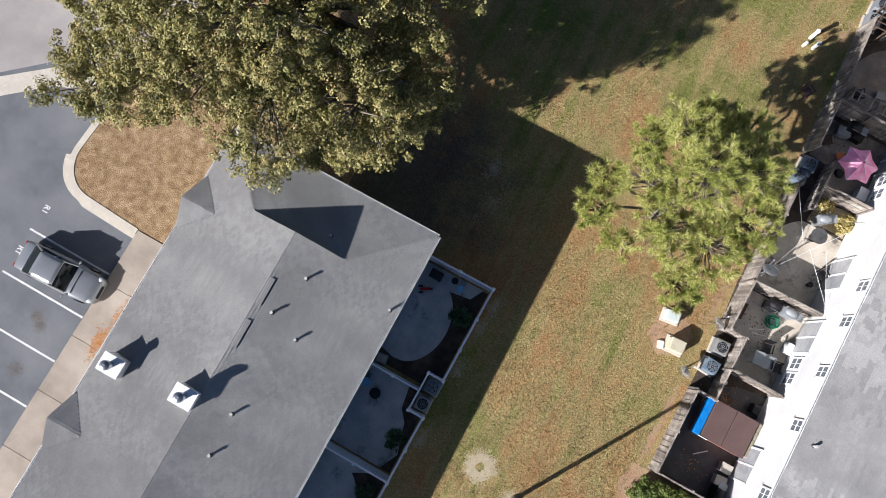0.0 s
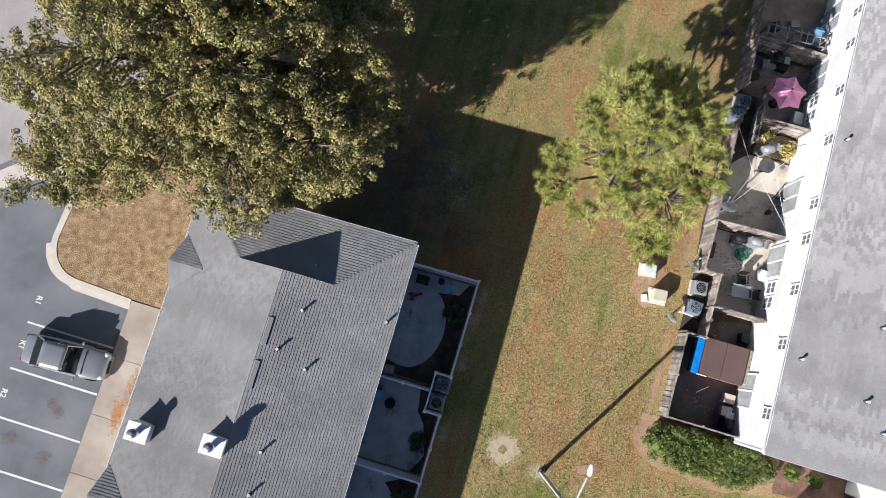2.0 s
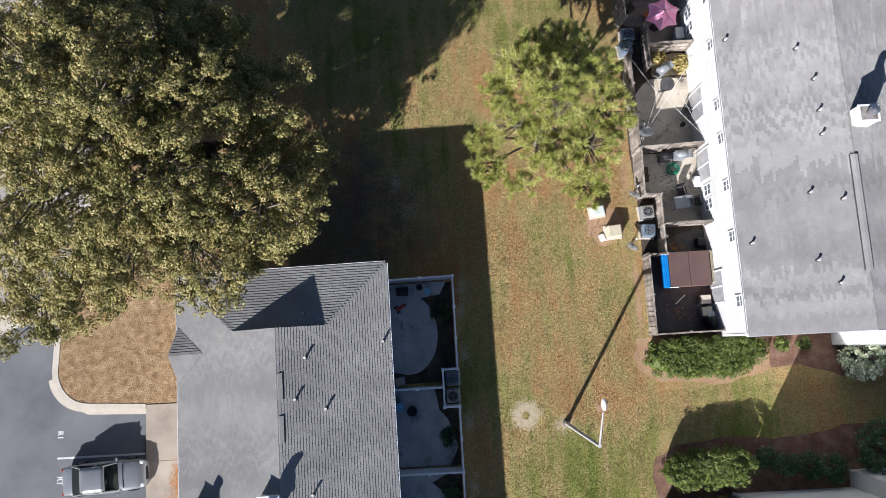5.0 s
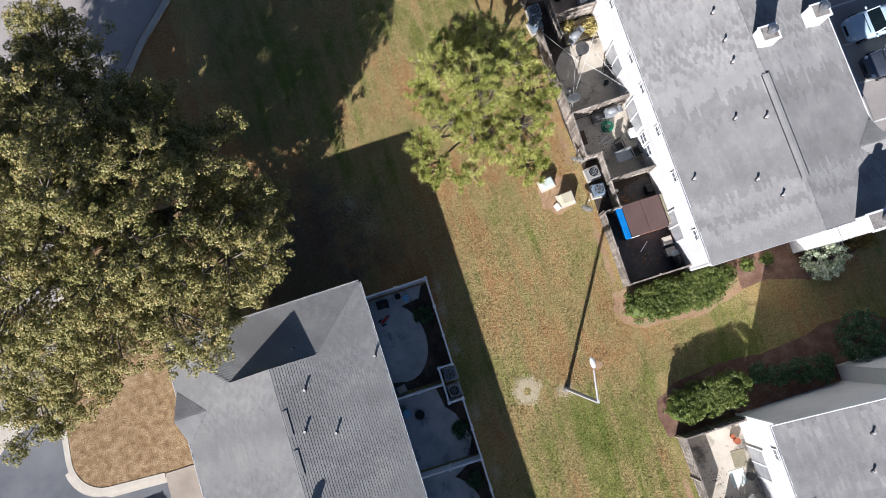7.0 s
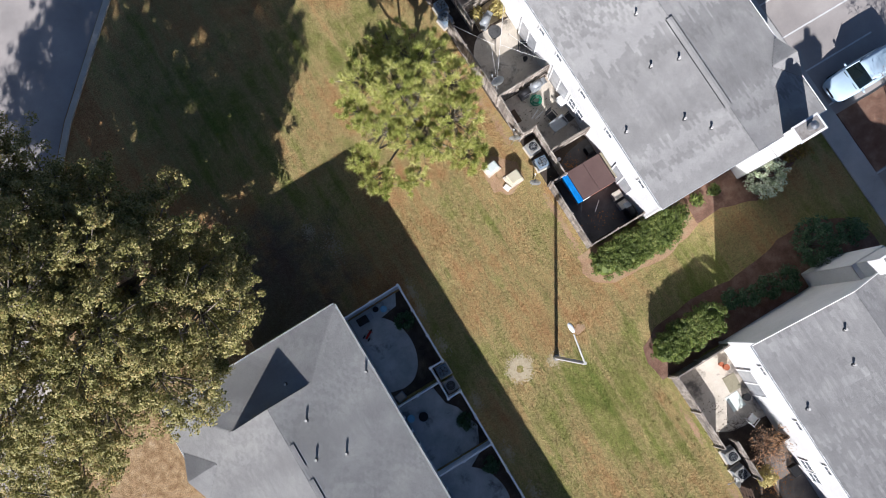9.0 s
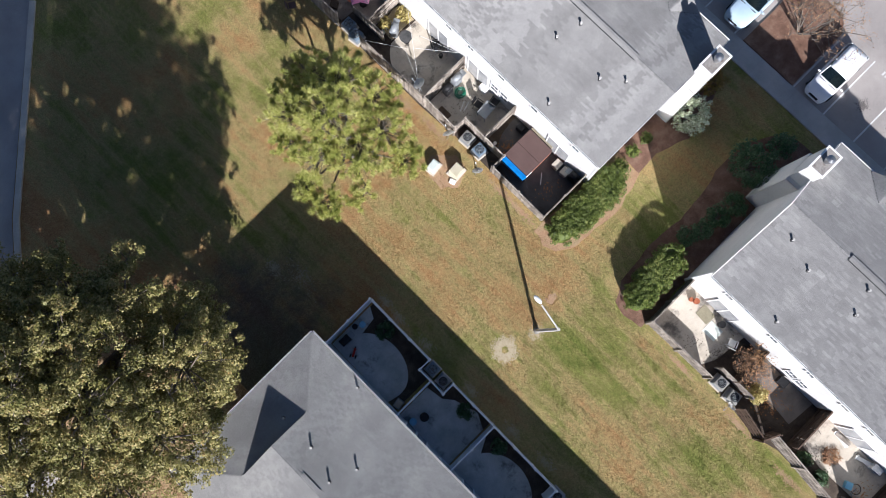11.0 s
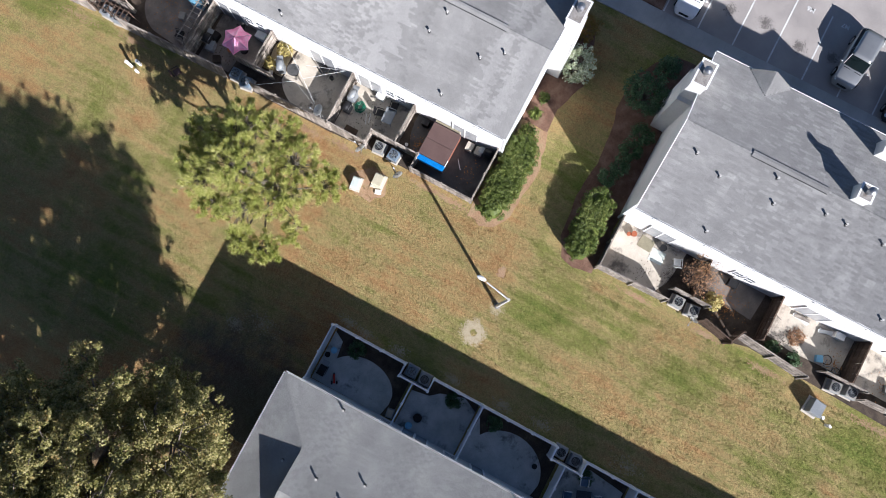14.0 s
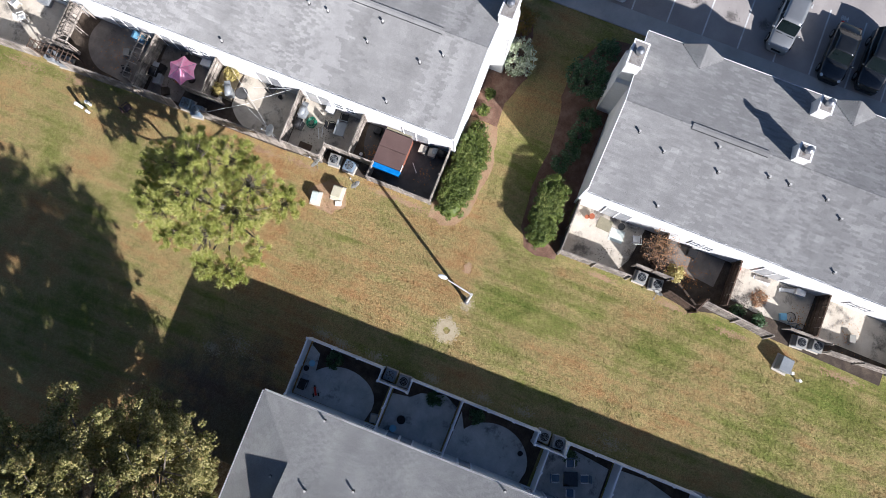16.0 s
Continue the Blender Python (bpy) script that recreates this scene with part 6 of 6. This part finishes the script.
tr = thing("trellis", "dark brown slatted screen by the wall", "trellis", (8.3, -16.0, 0.03), 90)
for k in range(5):
    part("slat", box(B(), 0.0, -0.25 + k * 0.12, 0.5 + 0.22 * k, 0.03, 0.9, 0.55 + 0.22 * k), "wood_brown", tr)
kids = thing("toy_trike", "small red toy tricycle on the shaded slab", "toy", (-9.4, 7.3, 0.03), 30)
part("frame", box(B(), -0.3, -0.07, 0.12, 0.3, 0.07, 0.26, 0.03), "red", kids)
for x, y in ((-0.25, -0.17), (-0.25, 0.17), (0.28, 0.0)):
    part("wheel", tube(B(), (x, y - 0.04, 0.12), (x, y + 0.04, 0.12), 0.12, 0.12, 12), "black", kids)
part("handlebar", tube(B(), (0.26, -0.2, 0.42), (0.26, 0.2, 0.42), 0.015, 0.015, 8), "terracotta", kids)
cr = thing("crate", "grey plastic crate by the white fence", "crate", (-9.6, 2.95, 0.03), 10)
part("crate_body", box(B(), -0.3, -0.25, 0, 0.3, 0.25, 0.35, 0.02), "steel_grey", cr)
part("slats", box(B(), -0.24, -0.19, 0.35, 0.24, 0.19, 0.37), "kerb", cr)


def storage_rack(x, y, ln, h, turn, material="wood_grey", label="weathered slatted rack along the patio fence"):
    r = thing("slatted_rack", label, "rack", (x, y, 0.03), turn, "slatted patio racks")
    for sx in (0.0, ln / 2, ln):
        for sy in (0.0, 0.55):
            part("upright", box(B(), sx - 0.035, sy - 0.035, 0, sx + 0.035, sy + 0.035, h, 0.005), material, r)
    for sy in (0.0, 0.55):
        part("beam", box(B(), -0.1, sy - 0.03, h, ln + 0.1, sy + 0.03, h + 0.09, 0.005), material, r)
    n = int(ln / 0.33)
    for k in range(n + 1):
        part("slat", box(B(), ln * k / n - 0.025, -0.12, h + 0.09, ln * k / n + 0.025, 0.67, h + 0.14, 0.004), material, r)


storage_rack(5.6, 27.25, 3.3, 1.85, 0)
storage_rack(6.4, 32.4, 2.7, 1.9, 0)
storage_rack(5.7, 31.6, 3.2, 1.8, 90, "wood_brown")


def clutter(x, y, turn, size, material, label, name="storage_tub", z=0.03):
    w, d, h = size
    c = thing(name, label, "storage box", (x, y, z), turn)
    part("tub", box(B(), -w / 2, -d / 2, 0, w / 2, d / 2, h * 0.86, 0.02), material, c)
    part("lid", box(B(), -w / 2 - 0.02, -d / 2 - 0.02, h * 0.86, w / 2 + 0.02, d / 2 + 0.02, h, 0.015), material, c)


for x, y, tn, sz, mt, lb in ((6.6, 26.2, 8, (0.7, 0.5, 0.5), "steel_grey", "grey plastic storage tub on the dark slab"), (7.4, 26.3, -6, (0.6, 0.45, 0.45), "black", "black storage tub beside the fence"),
                             (6.0, 25.4, 30, (0.5, 0.5, 0.35), "soil", "brown wooden crate on the slab"), (8.9, 23.4, 0, (0.5, 0.7, 0.6), "plastic_white", "white cabinet against the house wall"),
                             (8.9, 28.6, 0, (0.5, 0.9, 0.8), "blue_plastic", "pale blue cabinet against the house wall"), (7.6, 29.2, 15, (0.5, 0.4, 0.3), "unit_beige", "beige box on the dark slab"),
                             # the low wood_brown block stands in for rusty-brown soil on the ground
                             (6.0, 14.6, 0, (0.4, 0.9, 0.12), "wood_brown", "low rust-brown block standing in for a patch of soil by the fence"), (9.0, 13.9, 0, (0.35, 0.6, 0.5), "plastic_white", "white box against the house wall"),
                             (8.8, -13.2, 0, (0.5, 0.6, 0.5), "black", "black box against the house wall"), (7.0, -20.4, 20, (0.45, 0.4, 0.35), "blue_plastic", "pale blue tub on the pale slab"),
                             (8.95, -20.9, 0, (0.4, 0.6, 0.55), "plastic_white", "white box against the house wall"), (7.3, -25.2, 12, (0.5, 0.4, 0.35), "unit_beige", "beige box on the slab"),
                             (8.9, 36.2, 0, (0.5, 0.8, 0.6), "steel_grey", "grey cabinet against the house wall")):
    clutter(x, y, tn, sz, mt, lb)
chair(3.85, 27.3, 60, "cover", "faded maroon folding chair on the lawn by the fence")
chair(7.2, 37.2, 40, "plastic_white", "white plastic patio chair on the slab")
chair(8.0, 38.2, 160, "plastic_white", "white plastic patio chair on the slab")
chair(6.3, 28.6, 200, "black", "black metal patio chair on the dark slab")
chair(8.75, 24.9, 120, "black", "black metal patio chair under the parasol")
chair(8.9, 18.3, 60, "black", "black metal patio chair beside the white wall")
rt = thing("patio_table", "dark round patio table on the pale slab", "table", (7.75, 20.1, 0.03))
part("tabletop", tube(B(), (0, 0, 0.66), (0, 0, 0.7), 0.44, 0.44, 24), "lead", rt)
part("pedestal", tube(B(), (0, 0, 0.03), (0, 0, 0.66), 0.03, 0.03, 10), "lead", rt)
part("foot", tube(B(), (0, 0, 0), (0, 0, 0.04), 0.24, 0.2, 16), "lead", rt)
scatter_at = (("b", 7.4, 14.0, 1.5, 1.4, 120), ("b", 7.3, 9.9, 1.2, 0.8, 160), ("b", 7.2, 25.0, 1.6, 1.2, 160), ("b", 7.2, 29.8, 1.6, 1.6, 160), ("b", 6.8, 21.3, 1.3, 0.7, 160), ("b", 7.2, 6.0, 1.4, 0.8, 60),
              ("c", 7.2, -9.4, 1.3, 0.7, 240), ("c", 7.4, -13.2, 1.5, 1.5, 420), ("c", 6.8, -17.8, 1.0, 1.5, 200), ("c", 7.2, -21.5, 1.2, 0.8, 140), ("c", 6.9, -7.6, 0.9, 0.7, 60), ("c", 7.4, -25.0, 1.4, 1.4, 100))
for k, (row, x, y, rx, ry, n) in enumerate(scatter_at):
    scatter_patch("leaf_litter", "dead leaves and dirt scattered over a patio", x, y, rx, ry, n, 200 + k, 0.0, "leaf_litter" if k % 2 else "soil", (0.012, 0.04), 0.03)

# ---- cars ----
def car(x, y, turn, paint, label, length=4.6, width=1.8, height=1.45, suv=False):
    """A parked car, nose along its own +x."""
    c = thing("parked_car", label, "car", (x, y, 0.006), turn, "parked cars")
    L, W, H = length / 2, width / 2, height
    belt = H * (0.62 if not suv else 0.6)
    # body: stations along the length: x, half width, top height
    if suv:
        st = [(-L, 0.80, 0.72), (-L + 0.12, 0.93, belt), (-L * 0.5, 1.0, belt), (0.0, 1.0, belt), (L * 0.36, 0.99, belt * 0.99), (L * 0.62, 0.97, belt * 0.95), (L * 0.86, 0.9, belt * 0.88), (L * 0.97, 0.78, belt * 0.72), (L, 0.66, belt * 0.55)]
    else:
        st = [(-L, 0.74, belt * 0.72), (-L + 0.14, 0.88, belt * 0.96), (-L * 0.62, 0.96, belt), (-L * 0.2, 1.0, belt), (L * 0.3, 1.0, belt), (L * 0.5, 0.98, belt * 0.95), (L * 0.78, 0.92, belt * 0.86), (L * 0.95, 0.8, belt * 0.72), (L, 0.66, belt * 0.52)]
    bm = B()
    rings = []
    for sx, sw, sz in st:
        w = W * sw
        prof = [(-w * 0.86, 0.2), (-w, 0.34), (-w * 1.0, sz * 0.68), (-w * 0.95, sz * 0.93), (-w * 0.80, sz), (-w * 0.35, sz + 0.025), (0, sz + 0.035), (w * 0.35, sz + 0.025), (w * 0.80, sz), (w * 0.95, sz * 0.93), (w, sz * 0.68), (w, 0.34), (w * 0.86, 0.2)]
        rings.append([bm.verts.new((sx, py, pz)) for py, pz in prof])
    for a, b in zip(rings, rings[1:]):
        for k in range(len(a) - 1):
            bm.faces.new((a[k], a[k + 1], b[k + 1], b[k]))
        bm.faces.new((a[-1], a[0], b[0], b[-1]))
    bm.faces.new(rings[0])
    bm.faces.new(rings[-1][::-1])
    bmesh.ops.recalc_face_normals(bm, faces=bm.faces[:])
    for f in bm.faces:
        f.smooth = True
    part("body", bm, paint, c)
    # cabin: glass house with a painted roof
    if suv:
        base = (-L + 0.14, L * 0.40, 0.9)
        top = (-L + 0.34, L * 0.14, 0.8)
    else:
        base = (-L * 0.72, L * 0.36, 0.9)
        top = (-L * 0.42, L * 0.12, 0.78)
    b0, b1, bw = base
    t0, t1, tw = top
    bm = B()
    z0, z1 = belt - 0.01, H - 0.06
    lo = [bm.verts.new(p) for p in ((b0, -W * bw, z0), (b1, -W * bw * 0.94, z0), (b1 + 0.1, 0, z0 - 0.02), (b1, W * bw * 0.94, z0), (b0, W * bw, z0), (b0 - 0.06, 0, z0))]
    hi = [bm.verts.new(p) for p in ((t0, -W * tw, z1), (t1, -W * tw, z1), (t1 + 0.08, 0, z1 + 0.01), (t1, W * tw, z1), (t0, W * tw, z1), (t0 - 0.05, 0, z1 + 0.01))]
    for k in range(6):
        j = (k + 1) % 6
        bm.faces.new((lo[k], lo[j], hi[j], hi[k]))
    bm.faces.new(hi)
    bmesh.ops.recalc_face_normals(bm, faces=bm.faces[:])
    part("glasshouse", bm, "carglass", c, "dark tinted windows")
    bm = B()
    n = 6
    grid = []
    for i in range(n + 1):
        u = i / n
        px = t0 - 0.05 + (t1 - t0 + 0.1) * u
        row = []
        for j in range(n + 1):
            v = -1 + 2 * j / n
            row.append(bm.verts.new((px, W * tw * 1.03 * v, z1 + 0.06 - 0.05 * abs(v) ** 3 - 0.03 * abs(2 * u - 1) ** 3)))
        grid.append(row)
    for i in range(n):
        for j in range(n):
            f = bm.faces.new((grid[i][j], grid[i + 1][j], grid[i + 1][j + 1], grid[i][j + 1]))
            f.smooth = True
    bmesh.ops.recalc_face_normals(bm, faces=bm.faces[:])
    bmesh.ops.solidify(bm, geom=bm.faces[:], thickness=0.03)
    part("roof", bm, paint, c)
    for s in (-1, 1):
        for (xa, ya), (xb, yb) in (((b0, bw), (t0, tw)), ((b1, bw * 0.94), (t1, tw)), ((b0 * 0.1 + b1 * 0.0 - 0.1, bw * 0.98), (t0 * 0.1 - 0.1, tw))):
            part("pillar", tube(B(), (xa, s * W * ya, z0), (xb, s * W * yb, z1 + 0.02), 0.045, 0.04, 6), paint, c)
        m = part("mirror", ball(B(), (L * 0.36, s * (W + 0.08), belt + 0.04), 1.0, 10, (0.07, 0.12, 0.08)), paint, c)
        part("headlight", ball(B(), (L * 0.88, s * W * 0.68, belt * 0.72), 1.0, 10, (0.16, 0.14, 0.07)), "lamp_lens", c)
        part("tail_light", ball(B(), (-L + 0.07, s * W * 0.72, belt * 0.8), 1.0, 10, (0.07, 0.12, 0.09)), "tail_lens", c)
        for wx in (-L * 0.6, L * 0.62):
            r = 0.36 if suv else 0.32
            w = part("wheel", tube(B(), (wx, s * (W - 0.2), r), (wx, s * (W + 0.01), r), r, r, 20), "rubber", c)
            part("rim", tube(B(), (wx, s * (W + 0.005), r), (wx, s * (W + 0.02), r), r * 0.66, r * 0.6, 14), "metal", w)
    part("grille", box(B(), L - 0.05, -W * 0.4, 0.4, L + 0.01, W * 0.4, 0.6, 0.02), "black", c)
    part("bumper", box(B(), L - 0.09, -W * 0.66, 0.24, L + 0.03, W * 0.66, 0.4, 0.04), paint, c)
    part("rear_bumper", box(B(), -L - 0.03, -W * 0.7, 0.26, -L + 0.1, W * 0.7, 0.46, 0.04), paint, c)
    part("hood_seam", box(B(), L * 0.47, -W * 0.72, belt * 0.95 + 0.028, L * 0.49, W * 0.72, belt * 0.95 + 0.05), "black", c)
    part("wiper", tube(B(), (b1 + 0.02, -0.5, z0 + 0.03), (b1 - 0.1, 0.2, z0 + 0.1), 0.012, 0.012, 5), "black", c)
    part("number_plate", box(B(), -L - 0.045, -0.16, 0.55, -L - 0.02, 0.16, 0.65), "plastic_white", c)
    return c


car(-26.88, -1.5, 3, "paint_silver", "silver four-door saloon parked nose to the pavement", 4.85, 1.82, 1.45)
car(26.75, -14.0, 176, "paint_silver", "silver-grey estate car parked nose to the pavement", 4.3, 1.78, 1.55, True)
car(26.05, -18.1, 177, "paint_black", "black saloon parked nose to the pavement", 4.5, 1.85, 1.45)
car(26.4, -20.7, 178, "paint_black", "black off-road car parked beside the saloon", 4.6, 1.9, 1.75, True)
car(26.6, 5.3, 180, "paint_pale", "white van-like car parked nose to the pavement", 4.8, 1.9, 1.75, True)
car(26.3, -2.0, 180, "paint_white", "small white hatchback parked on the asphalt", 4.3, 1.78, 1.5, True)
car(26.8, 13.4, 180, "paint_slate", "dark blue-grey saloon parked in its stall", 4.7, 1.8, 1.45)
car(26.6, 16.1, 180, "paint_pale", "pale blue saloon parked in its stall", 4.7, 1.8, 1.45)
